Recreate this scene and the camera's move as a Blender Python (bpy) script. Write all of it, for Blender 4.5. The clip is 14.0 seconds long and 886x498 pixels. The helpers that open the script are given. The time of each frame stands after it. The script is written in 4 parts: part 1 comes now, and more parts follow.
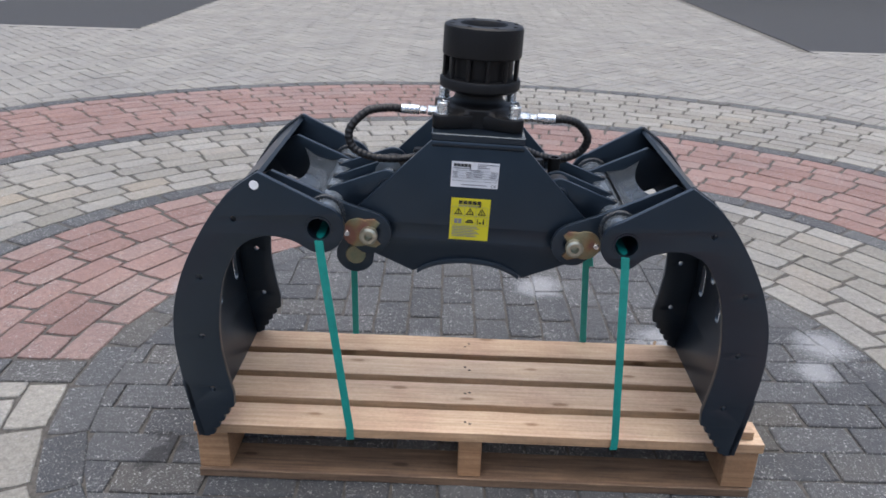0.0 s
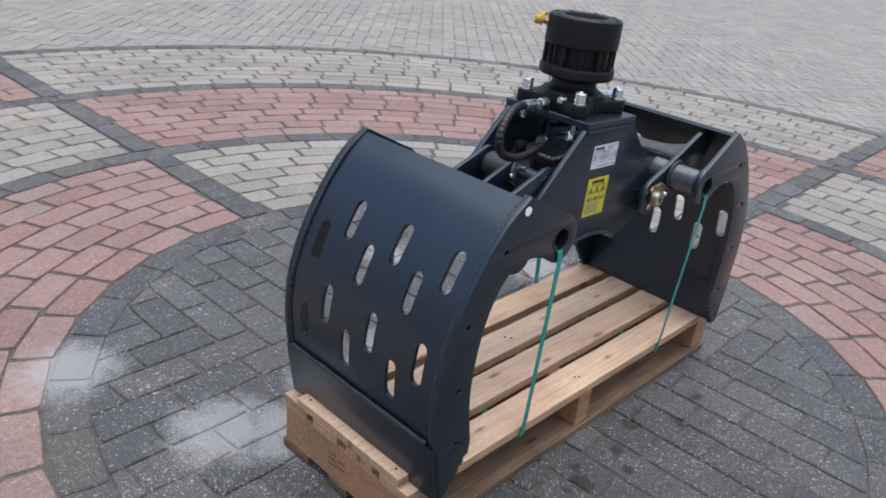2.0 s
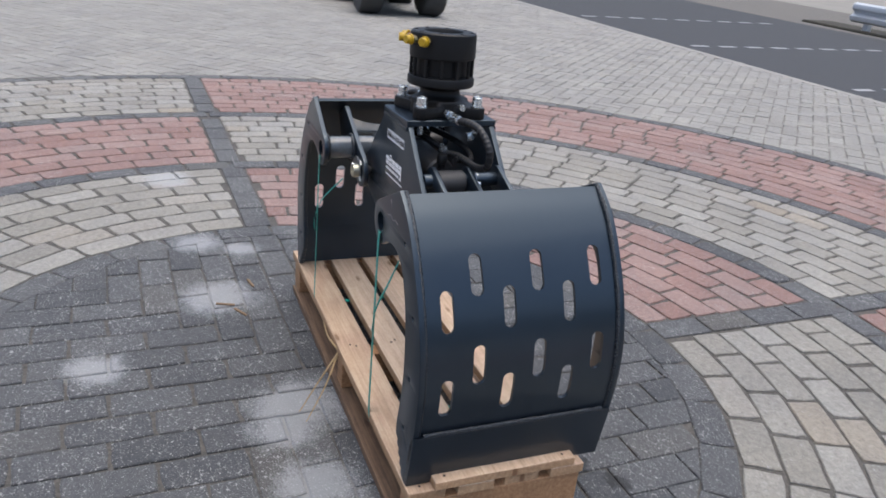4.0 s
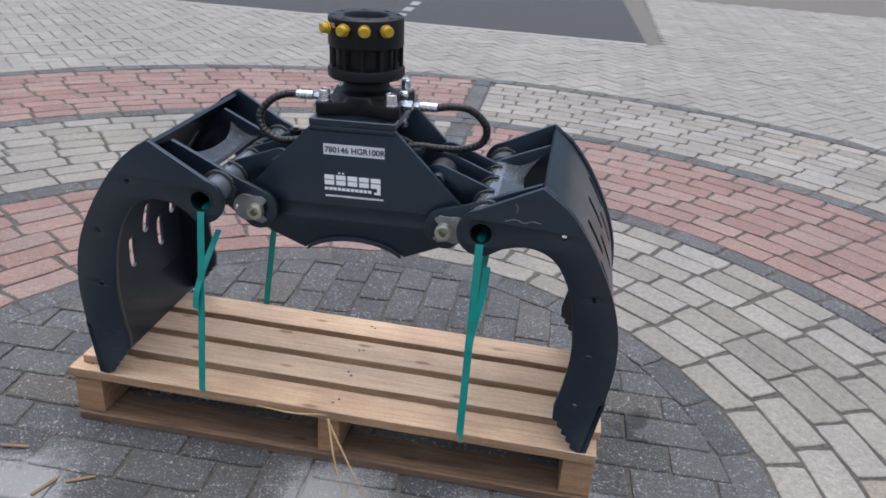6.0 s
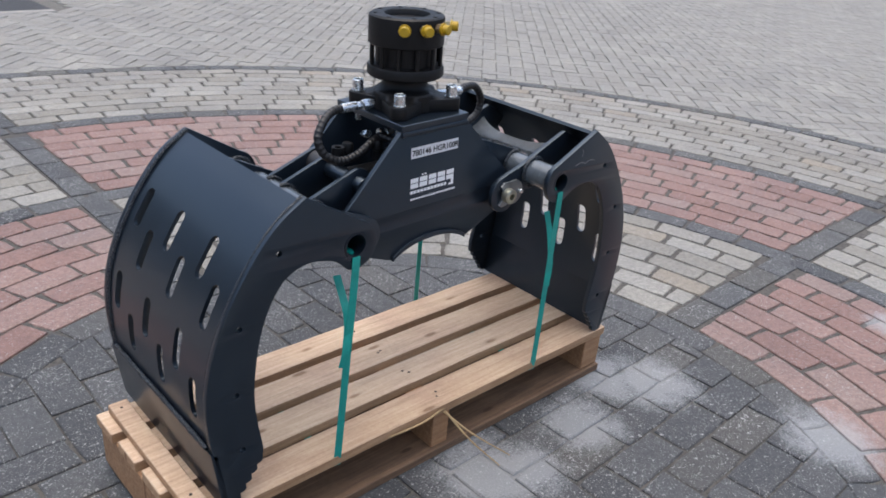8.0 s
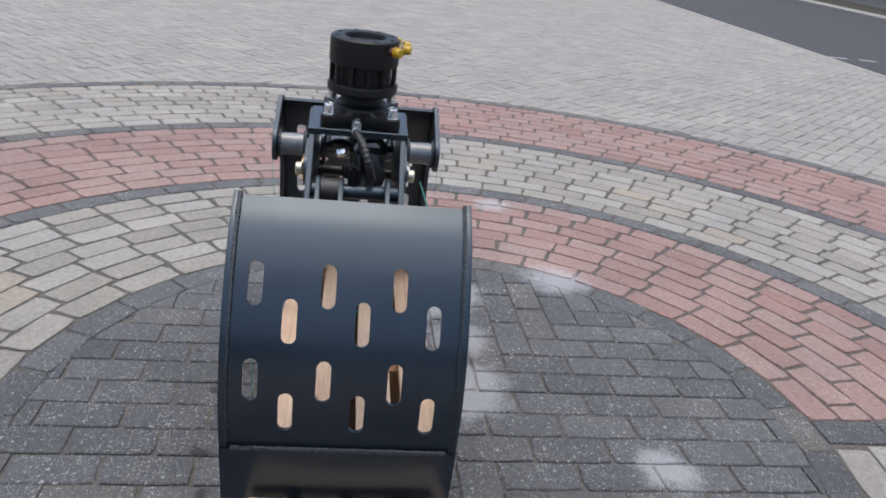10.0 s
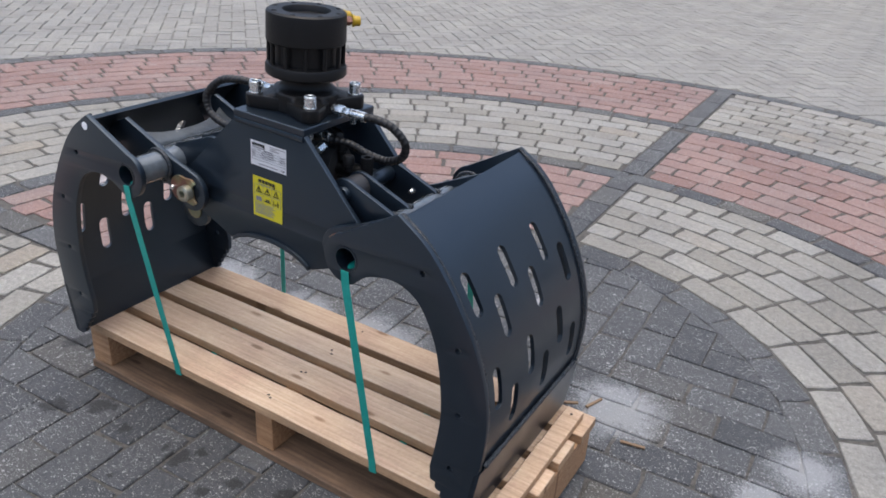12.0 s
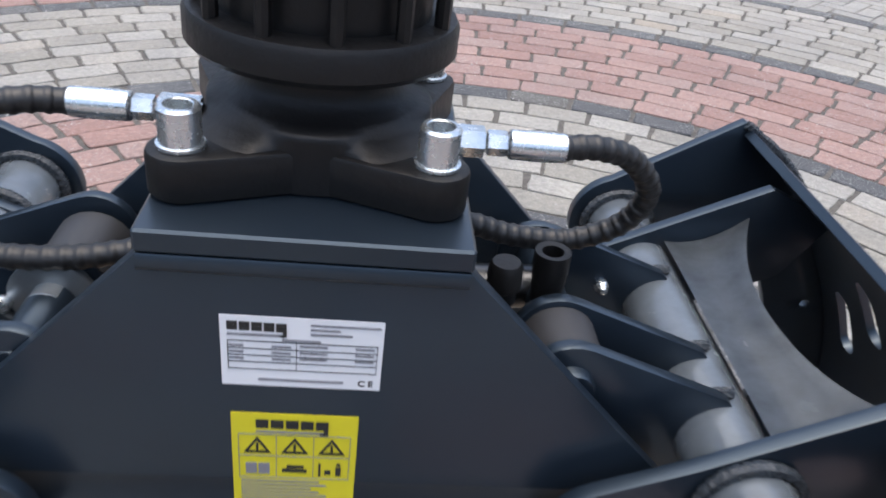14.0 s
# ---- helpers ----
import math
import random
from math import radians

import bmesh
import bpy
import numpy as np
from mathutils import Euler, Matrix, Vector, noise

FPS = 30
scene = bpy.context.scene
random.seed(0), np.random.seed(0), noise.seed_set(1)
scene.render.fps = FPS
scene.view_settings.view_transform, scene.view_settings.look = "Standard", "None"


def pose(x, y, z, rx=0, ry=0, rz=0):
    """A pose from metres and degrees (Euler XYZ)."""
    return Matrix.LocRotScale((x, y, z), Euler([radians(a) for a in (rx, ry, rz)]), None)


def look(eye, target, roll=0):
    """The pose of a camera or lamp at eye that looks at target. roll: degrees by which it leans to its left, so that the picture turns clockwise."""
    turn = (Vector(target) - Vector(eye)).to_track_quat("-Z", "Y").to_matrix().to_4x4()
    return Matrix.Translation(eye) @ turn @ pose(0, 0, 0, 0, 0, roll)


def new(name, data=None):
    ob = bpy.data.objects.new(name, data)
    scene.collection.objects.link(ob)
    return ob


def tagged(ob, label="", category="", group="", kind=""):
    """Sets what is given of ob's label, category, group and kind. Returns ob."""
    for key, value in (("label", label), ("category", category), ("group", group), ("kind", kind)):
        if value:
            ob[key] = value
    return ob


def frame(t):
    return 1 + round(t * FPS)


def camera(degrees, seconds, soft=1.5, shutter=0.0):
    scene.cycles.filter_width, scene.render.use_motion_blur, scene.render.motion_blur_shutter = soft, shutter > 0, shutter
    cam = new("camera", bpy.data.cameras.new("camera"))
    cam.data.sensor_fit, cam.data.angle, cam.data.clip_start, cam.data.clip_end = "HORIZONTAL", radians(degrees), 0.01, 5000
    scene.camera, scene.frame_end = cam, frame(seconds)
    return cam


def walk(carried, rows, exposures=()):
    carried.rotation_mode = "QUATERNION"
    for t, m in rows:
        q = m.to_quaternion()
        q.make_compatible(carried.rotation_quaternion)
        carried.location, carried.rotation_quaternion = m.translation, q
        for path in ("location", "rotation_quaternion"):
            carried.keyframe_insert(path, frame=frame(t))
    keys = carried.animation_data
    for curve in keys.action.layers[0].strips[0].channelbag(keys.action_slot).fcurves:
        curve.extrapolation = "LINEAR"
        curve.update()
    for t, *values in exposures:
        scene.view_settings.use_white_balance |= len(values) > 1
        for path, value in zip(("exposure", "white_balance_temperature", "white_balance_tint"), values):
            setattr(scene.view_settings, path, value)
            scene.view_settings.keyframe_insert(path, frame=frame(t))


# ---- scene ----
cam = camera(59.5, 14.0, soft=1.7, shutter=0.15)
# seconds, x, y, z, yaw, pitch, roll
PATH = [
    (0, -0.030, -1.555, 1.172, 0.75, -23.55, 1.80),
    (0.5, -0.282, -1.534, 1.211, -8.63, -25.43, 4.50),
    (1, -0.636, -1.377, 1.190, -19.45, -25.11, 6.80),
    (1.5, -1.038, -1.169, 1.183, -33.11, -26.13, 7.50),
    (2, -1.397, -0.954, 1.201, -47.58, -25.35, 6.10),
    (2.5, -1.613, -0.570, 1.192, -64.97, -25.78, 7.00),
    (3, -1.760, -0.195, 1.210, -82.18, -26.33, 6.60),
    (3.5, -1.728, 0.261, 1.215, -97.41, -24.92, 4.00),
    (4, -1.726, 0.692, 1.227, -112.98, -23.35, 5.50),
    (4.2, -1.676, 0.830, 1.224, -119.31, -23.74, 6.20),
    (4.6, -1.476, 1.117, 1.227, -131.38, -23.89, 6.10),
    (5, -1.202, 1.333, 1.228, -143.11, -24.24, 5.66),
    (5.4, -0.891, 1.476, 1.229, -154.61, -24.72, 5.07),
    (5.8, -0.570, 1.557, 1.230, -165.93, -25.18, 4.50),
    (6.3, -0.176, 1.607, 1.236, -179.94, -25.59, 4.10),
    (6.5, -0.027, 1.617, 1.234, -185.30, -25.40, 4.20),
    (7, 0.369, 1.530, 1.233, -199.05, -25.34, 4.00),
    (7.2, 0.518, 1.503, 1.224, -204.54, -25.97, 4.50),
    (7.6, 0.793, 1.394, 1.220, -214.39, -25.75, 4.56),
    (8, 1.061, 1.246, 1.220, -224.06, -25.32, 5.02),
    (8.4, 1.311, 1.050, 1.224, -233.76, -24.77, 5.70),
    (8.8, 1.520, 0.807, 1.227, -243.69, -24.22, 6.36),
    (9.2, 1.669, 0.529, 1.228, -254.04, -23.77, 6.81),
    (9.5, 1.733, 0.310, 1.227, -262.20, -23.57, 6.60),
    (10, 1.805, -0.008, 1.242, -277.63, -23.27, 6.60),
    (10.5, 1.702, -0.375, 1.229, -291.66, -23.27, 5.00),
    (11, 1.572, -0.732, 1.223, -304.91, -24.48, 5.90),
    (11.5, 1.341, -0.999, 1.216, -317.72, -24.62, 4.40),
    (12, 1.038, -1.183, 1.240, -330.10, -26.34, 3.90),
    (12.5, 0.770, -1.270, 1.279, -339.03, -28.12, 1.90),
    (13, 0.446, -1.081, 1.234, -345.15, -31.71, -0.40),
    (13.5, 0.186, -0.791, 1.154, -355.62, -33.13, 4.90),
    (14, 0.048, -0.458, 1.002, -366.03, -32.62, 5.50),
]


def aim(x, y, z, yaw, pitch, roll):
    return pose(x, y, z, 0, 0, yaw) @ pose(0, 0, 0, 90 + pitch) @ pose(0, 0, 0, 0, 0, roll)


walk(cam, [(t, aim(*row)) for t, *row in PATH], exposures=[(0, 0.86), (12.5, 0.86), (13.4, 0.9), (14, 1.3)])

# ---- light: bright overcast sky ----
world = bpy.data.worlds.new("overcast_sky")
scene.world = world
world.use_nodes = True
wn, wl = world.node_tree.nodes, world.node_tree.links
sky = wn.new("ShaderNodeTexSky")
sky.sky_type = "NISHITA"
sky.sun_disc = False
SUN_EL, SUN_AZ = 87.0, 182.0
sky.sun_elevation, sky.sun_rotation = radians(SUN_EL), radians(SUN_AZ)
sky.air_density, sky.dust_density, sky.ozone_density = 1.0, 4.0, 1.0
wl.new(sky.outputs[0], wn["Background"].inputs[0])
wn["Background"].inputs[1].default_value = 0.14

sun_data = bpy.data.lights.new("sun", "SUN")
sun_data.energy, sun_data.angle, sun_data.color = 0.95, radians(95), (1.0, 0.985, 0.93)
sun = new("sun", sun_data)
az, el = radians(SUN_AZ), radians(SUN_EL)
sun.matrix_world = look((8 * math.sin(az) * math.cos(el), 8 * math.cos(az) * math.cos(el), 8 * math.sin(el)), (0, 0, 0))


# ---- materials ----
def nodes_of(name, rough=0.5, metal=0.0):
    m = bpy.data.materials.new(name)
    m.use_nodes = True
    n, l = m.node_tree.nodes, m.node_tree.links
    b = n["Principled BSDF"]
    b.inputs["Roughness"].default_value, b.inputs["Metallic"].default_value = rough, metal
    return m, n, l, b


def tex_noise(n, l, coord, scale, detail=4.0, rough=0.6):
    t = n.new("ShaderNodeTexNoise")
    t.inputs["Scale"].default_value, t.inputs["Detail"].default_value, t.inputs["Roughness"].default_value = scale, detail, rough
    l.new(coord, t.inputs["Vector"])
    return t.outputs["Fac"]


def ramp(n, l, fac, stops):
    r = n.new("ShaderNodeValToRGB")
    while len(r.color_ramp.elements) < len(stops):
        r.color_ramp.elements.new(0.5)
    for e, (p, c) in zip(r.color_ramp.elements, stops):
        e.position = p
        e.color = (*c, 1) if len(c) == 3 else c
    l.new(fac, r.inputs[0])
    return r.outputs[0]


def mix(n, l, fac, a, b, how="MIX"):
    m = n.new("ShaderNodeMix")
    m.data_type, m.blend_type = "RGBA", how
    for k, v in ((0, fac), (6, a), (7, b)):
        if isinstance(v, (int, float)):
            m.inputs[k].default_value = v
        elif isinstance(v, tuple):
            m.inputs[k].default_value = (*v, 1)
        else:
            l.new(v, m.inputs[k])
    return m.outputs[2]


def calc(n, l, how, a, b=0.0, c=None):
    m = n.new("ShaderNodeMath")
    m.operation = how
    for k, v in enumerate((a, b, c)):
        if v is None:
            continue
        if isinstance(v, (int, float)):
            m.inputs[k].default_value = v
        else:
            l.new(v, m.inputs[k])
    return m.outputs[0]


def bump(n, l, b, height, strength=0.3, dist=0.002):
    k = n.new("ShaderNodeBump")
    k.inputs["Strength"].default_value, k.inputs["Distance"].default_value = strength, dist
    l.new(height, k.inputs["Height"])
    l.new(k.outputs[0], b.inputs["Normal"])


def world_pos(n):
    return n.new("ShaderNodeNewGeometry").outputs["Position"]


def plain(name, base, rough=0.5, metal=0.0, vary=0.15, scale=30.0, bumps=0.15, dist=0.001):
    """A surface of one colour with fine and coarse variation."""
    m, n, l, b = nodes_of(name, rough, metal)
    p = world_pos(n)
    fine, coarse = tex_noise(n, l, p, scale), tex_noise(n, l, p, scale * 0.12, 3)
    both = calc(n, l, "MULTIPLY_ADD", coarse, 0.6, calc(n, l, "MULTIPLY", fine, 0.4))
    lo = tuple(v * (1 - vary) for v in base)
    hi = tuple(min(1, v * (1 + vary)) for v in base)
    l.new(ramp(n, l, both, [(0.3, lo), (0.7, hi)]), b.inputs["Base Color"])
    l.new(calc(n, l, "MULTIPLY_ADD", fine, 0.2, rough - 0.1), b.inputs["Roughness"])
    if bumps:
        bump(n, l, b, fine, bumps, dist)
    return m


def make_paint():
    """Anthracite sprayed steel: half gloss, faint orange peel, dust and scuffs."""
    m, n, l, b = nodes_of("anthracite_paint", 0.32)
    p = world_pos(n)
    dust = tex_noise(n, l, p, 5.0, 6, 0.65)
    peel = tex_noise(n, l, p, 260.0, 2)
    wave = tex_noise(n, l, p, 14.0, 2)
    scuff = tex_noise(n, l, p, 38.0, 8, 0.75)
    base = ramp(n, l, dust, [(0.3, (0.0045, 0.0078, 0.0132)), (0.72, (0.0085, 0.0135, 0.021))])
    base = mix(n, l, ramp(n, l, scuff, [(0.68, (0, 0, 0)), (0.8, (0.5, 0.5, 0.5))]), base, (0.03, 0.034, 0.04))
    l.new(base, b.inputs["Base Color"])
    l.new(calc(n, l, "MULTIPLY_ADD", dust, 0.25, 0.22), b.inputs["Roughness"])
    b.inputs["Specular IOR Level"].default_value = 0.75
    b.inputs["Specular Tint"].default_value = (0.66, 0.84, 1.0, 1)
    b.inputs["Coat Weight"].default_value = 0.2
    b.inputs["Coat Roughness"].default_value = 0.12
    h = calc(n, l, "MULTIPLY_ADD", peel, 0.12, wave)
    bump(n, l, b, h, 0.12, 0.001)
    return m


def salted(n, l, p, col):
    """Dried pale salt spots over a ground colour."""
    sep = n.new("ShaderNodeSeparateXYZ")
    l.new(p, sep.inputs[0])
    total = None
    rag = tex_noise(n, l, p, 16.0, 8, 0.7)
    for sx, sy, sr in SPOTS:
        dx, dy = calc(n, l, "SUBTRACT", sep.outputs[0], sx), calc(n, l, "SUBTRACT", sep.outputs[1], sy)
        d = calc(n, l, "SQRT", calc(n, l, "ADD", calc(n, l, "MULTIPLY", dx, dx), calc(n, l, "MULTIPLY", dy, dy)))
        d = calc(n, l, "MAXIMUM", calc(n, l, "SUBTRACT", 1.0, calc(n, l, "DIVIDE", d, sr)), 0.0)
        total = d if total is None else calc(n, l, "MAXIMUM", total, d)
    fine = tex_noise(n, l, p, 190.0, 5, 0.7)
    body_of = calc(n, l, "MULTIPLY_ADD", total, 1.7, calc(n, l, "MULTIPLY_ADD", fine, 1.9, calc(n, l, "MULTIPLY_ADD", rag, 1.7, -2.25)))
    inside = calc(n, l, "MINIMUM", calc(n, l, "MULTIPLY", total, 7.0), 1.0)
    salt = calc(n, l, "MULTIPLY", calc(n, l, "MINIMUM", calc(n, l, "MAXIMUM", calc(n, l, "MULTIPLY", body_of, 0.85), 0.0), 0.54), inside)
    return mix(n, l, salt, col, (0.4, 0.415, 0.43)), sep, rag


def make_joint(name, low, high):
    """Sand in the joints, under the same salt."""
    m, n, l, b = nodes_of(name, 0.95)
    p = world_pos(n)
    grain = tex_noise(n, l, p, 90.0)
    col = ramp(n, l, grain, [(0.3, low), (0.7, high)])
    l.new(salted(n, l, p, col)[0], b.inputs["Base Color"])
    bump(n, l, b, grain, 0.6, 0.004)
    return m


def make_brick(name, tones, speck=0.0, stains=False):
    """A concrete paver: one tone a piece, sandy grain, pale grit and wear."""
    m, n, l, b = nodes_of(name, 0.8)
    p = world_pos(n)
    geo = n.new("ShaderNodeNewGeometry")
    info = n.new("ShaderNodeObjectInfo")
    one = calc(n, l, "FRACT", calc(n, l, "ADD", geo.outputs["Random Per Island"], info.outputs["Random"]))
    grain, blot = tex_noise(n, l, p, 170.0, 6, 0.75), tex_noise(n, l, p, 2.2, 6, 0.6)
    col = ramp(n, l, one, tones)
    col = mix(n, l, 0.75, col, ramp(n, l, grain, [(0.28, (0.3, 0.3, 0.3)), (0.7, (0.68, 0.68, 0.68))]), "OVERLAY")
    pits = tex_noise(n, l, p, 55.0, 5, 0.7)
    col = mix(n, l, 0.6, col, ramp(n, l, pits, [(0.32, (0.3, 0.3, 0.31)), (0.66, (0.66, 0.66, 0.65))]), "OVERLAY")
    col = mix(n, l, 0.45, col, ramp(n, l, blot, [(0.3, (0.3, 0.3, 0.32)), (0.7, (0.67, 0.66, 0.64))]), "OVERLAY")
    if speck:
        where = tex_noise(n, l, p, 6.0, 5, 0.7)
        for size, hard in ((95.0, 0.0), (230.0, -0.012)):
            grit = tex_noise(n, l, p, size, 3, 0.62)
            edge = calc(n, l, "MULTIPLY_ADD", where, -0.2, 0.795 + hard - 0.1 * speck)
            dots = calc(n, l, "MINIMUM", calc(n, l, "MAXIMUM", calc(n, l, "MULTIPLY", calc(n, l, "SUBTRACT", grit, edge), 20.0), 0.0), 0.72)
            col = mix(n, l, dots, col, (0.4, 0.4, 0.395))
    col, sep, rag = salted(n, l, p, col)
    if stains:
        wet = None
        for sx, sy, sr in STAINS:
            dx, dy = calc(n, l, "SUBTRACT", sep.outputs[0], sx), calc(n, l, "SUBTRACT", sep.outputs[1], sy)
            d = calc(n, l, "SQRT", calc(n, l, "ADD", calc(n, l, "MULTIPLY", dx, dx), calc(n, l, "MULTIPLY", dy, dy)))
            d = calc(n, l, "MAXIMUM", calc(n, l, "SUBTRACT", 1.0, calc(n, l, "DIVIDE", d, sr)), 0.0)
            wet = d if wet is None else calc(n, l, "MAXIMUM", wet, d)
        wet = calc(n, l, "MULTIPLY", calc(n, l, "MULTIPLY_ADD", wet, 1.6, calc(n, l, "MULTIPLY_ADD", rag, 4.0, -2.75)), 3.0)
        col = mix(n, l, calc(n, l, "MINIMUM", calc(n, l, "MAXIMUM", wet, 0.0), 0.8), col, (0.014, 0.014, 0.015))
    l.new(col, b.inputs["Base Color"])
    l.new(calc(n, l, "MULTIPLY_ADD", blot, 0.35, 0.55), b.inputs["Roughness"])
    bump(n, l, b, calc(n, l, "MULTIPLY_ADD", pits, 1.0, grain), 0.75, 0.005)
    return m


SPOTS = [(-0.83, 0.79, 0.2), (-0.66, 0.36, 0.2), (-0.34, 0.36, 0.17), (-0.1, 0.39, 0.15), (0.27, 0.84, 0.13), (0.64, 0.48, 0.2),
         (-0.02, 0.34, 0.2), (1.1, 0.51, 0.14), (1.85, 0.57, 0.18), (-1.62, 0.66, 0.14), (-0.55, 0.26, 0.17), (1.02, 0.35, 0.1)]


# oily damp patches on the dark circle
STAINS = [(-0.125, -0.3, 0.055), (-0.178, -0.29, 0.035), (0.03, -0.29, 0.04), (0.26, -0.327, 0.045), (-0.09, -0.255, 0.04), (-0.3, -0.3, 0.04), (-0.5, -0.34, 0.06), (-0.42, -0.27, 0.07), (0.15, -0.25, 0.05), (-0.2, -0.42, 0.03), (0.4, -0.3, 0.05), (-0.68, -0.1, 0.1), (0.0, -0.34, 0.03)]


def make_wood(name, light, dark, seed):
    """Sawn softwood: long grain along x, knots, a little weathering."""
    m, n, l, b = nodes_of(name, 0.7)
    co = n.new("ShaderNodeTexCoord")
    info = n.new("ShaderNodeObjectInfo")
    shift = n.new("ShaderNodeVectorMath")
    shift.operation = "MULTIPLY_ADD"
    comb = n.new("ShaderNodeCombineXYZ")
    for k in range(3):
        l.new(info.outputs["Random"], comb.inputs[k])
    l.new(comb.outputs[0], shift.inputs[0])
    shift.inputs[1].default_value = (7.3 + seed, 5.1, 3.7)
    l.new(co.outputs["Object"], shift.inputs[2])
    mp = n.new("ShaderNodeMapping")
    mp.inputs["Scale"].default_value = (1.6, 26, 26)
    l.new(shift.outputs[0], mp.inputs["Vector"])
    grain = tex_noise(n, l, mp.outputs[0], 4.0, 8, 0.62)
    blot = tex_noise(n, l, shift.outputs[0], 7.0, 5)
    kn = n.new("ShaderNodeTexVoronoi")
    kn.voronoi_dimensions = "2D"
    mk = n.new("ShaderNodeMapping")
    mk.inputs["Scale"].default_value = (4.2, 13.0, 0.05)
    l.new(shift.outputs[0], mk.inputs["Vector"])
    l.new(mk.outputs[0], kn.inputs["Vector"])
    kn.inputs["Scale"].default_value = 1.0
    col = ramp(n, l, grain, [(0.3, dark), (0.5, tuple((a + c) / 2 for a, c in zip(light, dark))), (0.66, light)])
    rare = n.new("ShaderNodeSeparateColor")
    l.new(kn.outputs["Color"], rare.inputs[0])
    wobble = calc(n, l, "MULTIPLY_ADD", blot, 0.08, calc(n, l, "ADD", kn.outputs["Distance"], -0.04))
    knot = calc(n, l, "MULTIPLY", ramp(n, l, wobble, [(0.045, (0.85, 0.85, 0.85)), (0.07, (0.5, 0.5, 0.5)), (0.085, (0.15, 0.15, 0.15)), (0.15, (0, 0, 0))]), calc(n, l, "GREATER_THAN", rare.outputs[0], 0.45))
    col = mix(n, l, knot, col, tuple(v * f for v, f in zip(dark, (0.5, 0.4, 0.32))))
    streaks = n.new("ShaderNodeMapping")
    streaks.inputs["Scale"].default_value = (0.9, 75, 75)
    l.new(shift.outputs[0], streaks.inputs["Vector"])
    line = tex_noise(n, l, streaks.outputs[0], 3.0, 4, 0.6)
    col = mix(n, l, ramp(n, l, line, [(0.52, (0, 0, 0)), (0.68, (0.5, 0.5, 0.5))]), col, tuple(v * 0.72 for v in dark))
    rough = tex_noise(n, l, shift.outputs[0], 120.0, 5, 0.75)
    col = mix(n, l, 0.4, col, ramp(n, l, rough, [(0.3, (0.34, 0.34, 0.34)), (0.7, (0.66, 0.65, 0.64))]), "OVERLAY")
    col = mix(n, l, 0.5, col, ramp(n, l, blot, [(0.3, (0.33, 0.33, 0.34)), (0.7, (0.64, 0.61, 0.58))]), "OVERLAY")
    col = mix(n, l, 1.0, col, ramp(n, l, info.outputs["Random"], [(0.0, (0.8, 0.76, 0.72)), (0.5, (1.0, 0.97, 0.95)), (1.0, (0.92, 0.92, 0.92))]), "MULTIPLY")
    l.new(col, b.inputs["Base Color"])
    bump(n, l, b, grain, 0.4, 0.002)
    return m


def make_zinc():
    """Yellow passivated zinc: rainbow blotches of red, straw and green."""
    m, n, l, b = nodes_of("yellow_passivated_zinc", 0.42, 0.8)
    p = world_pos(n)
    hue, fine = tex_noise(n, l, p, 24.0, 2, 0.4), tex_noise(n, l, p, 140.0)
    col = ramp(n, l, hue, [(0.36, (0.27, 0.14, 0.11)), (0.46, (0.3, 0.21, 0.12)), (0.56, (0.3, 0.27, 0.17)), (0.68, (0.22, 0.25, 0.17))])
    l.new(mix(n, l, 0.3, col, ramp(n, l, fine, [(0.3, (0.35, 0.35, 0.35)), (0.7, (0.65, 0.65, 0.65))]), "OVERLAY"), b.inputs["Base Color"])
    bump(n, l, b, fine, 0.1, 0.001)
    return m


PAINT = make_paint()
CASTING = plain("black_casting", (0.0055, 0.0055, 0.006), 0.45, 0.0, 0.3, 160, 0.4, 0.0012)
BLACK_RUBBER = plain("black_hose_rubber", (0.0105, 0.0105, 0.0112), 0.42, 0.0, 0.2, 90, 0.2)
ZINC = plain("zinc_plated_steel", (0.64, 0.68, 0.7), 0.26, 0.9, 0.12, 120, 0.12)
YELLOW_ZINC = make_zinc()
PIN_ZINC = plain("straw_zinc_pin", (0.46, 0.45, 0.36), 0.34, 0.85, 0.15, 90, 0.12)
BARE_STEEL = plain("bare_rod_steel", (0.1, 0.102, 0.105), 0.35, 1.0, 0.1, 60, 0.05)
# paler copy of the paint: scuffs, plus sky reflection put into the base colour
SHEEN_PAINT = plain("scuffed_paint_with_sky_sheen", (0.085, 0.1, 0.115), 0.24, 0.0, 0.5, 40, 0.15)
WELD = plain("painted_weld", (0.02, 0.026, 0.033), 0.27, 0.0, 0.4, 300, 0.8, 0.003)
YELLOW_CAP = plain("yellow_plastic_cap", (0.4464, 0.2852, 0.0124), 0.4, 0.0, 0.08, 60, 0.05)
LABEL_WHITE = plain("white_label_film", (0.7, 0.71, 0.73), 0.35, 0.0, 0.05, 40, 0.03)
LABEL_YELLOW = plain("yellow_label_film", (0.62, 0.55, 0.02), 0.38, 0.0, 0.05, 40, 0.03)
LABEL_BLACK = plain("black_label_print", (0.02, 0.02, 0.02), 0.45, 0.0, 0.1, 80, 0.0)
LABEL_GREY = plain("grey_label_print", (0.2, 0.2, 0.22), 0.45, 0.0, 0.1, 80, 0.0)
WHITE_PRINT = plain("white_cut_film", (0.88, 0.89, 0.9), 0.4, 0.0, 0.05, 80, 0.0)
STRAP = plain("teal_woven_strap", (0.0085, 0.3, 0.25), 0.4, 0.0, 0.2, 220, 0.35)
WOOD = make_wood("pale_sawn_softwood", (0.7, 0.55, 0.405), (0.54, 0.39, 0.265), 0.0)
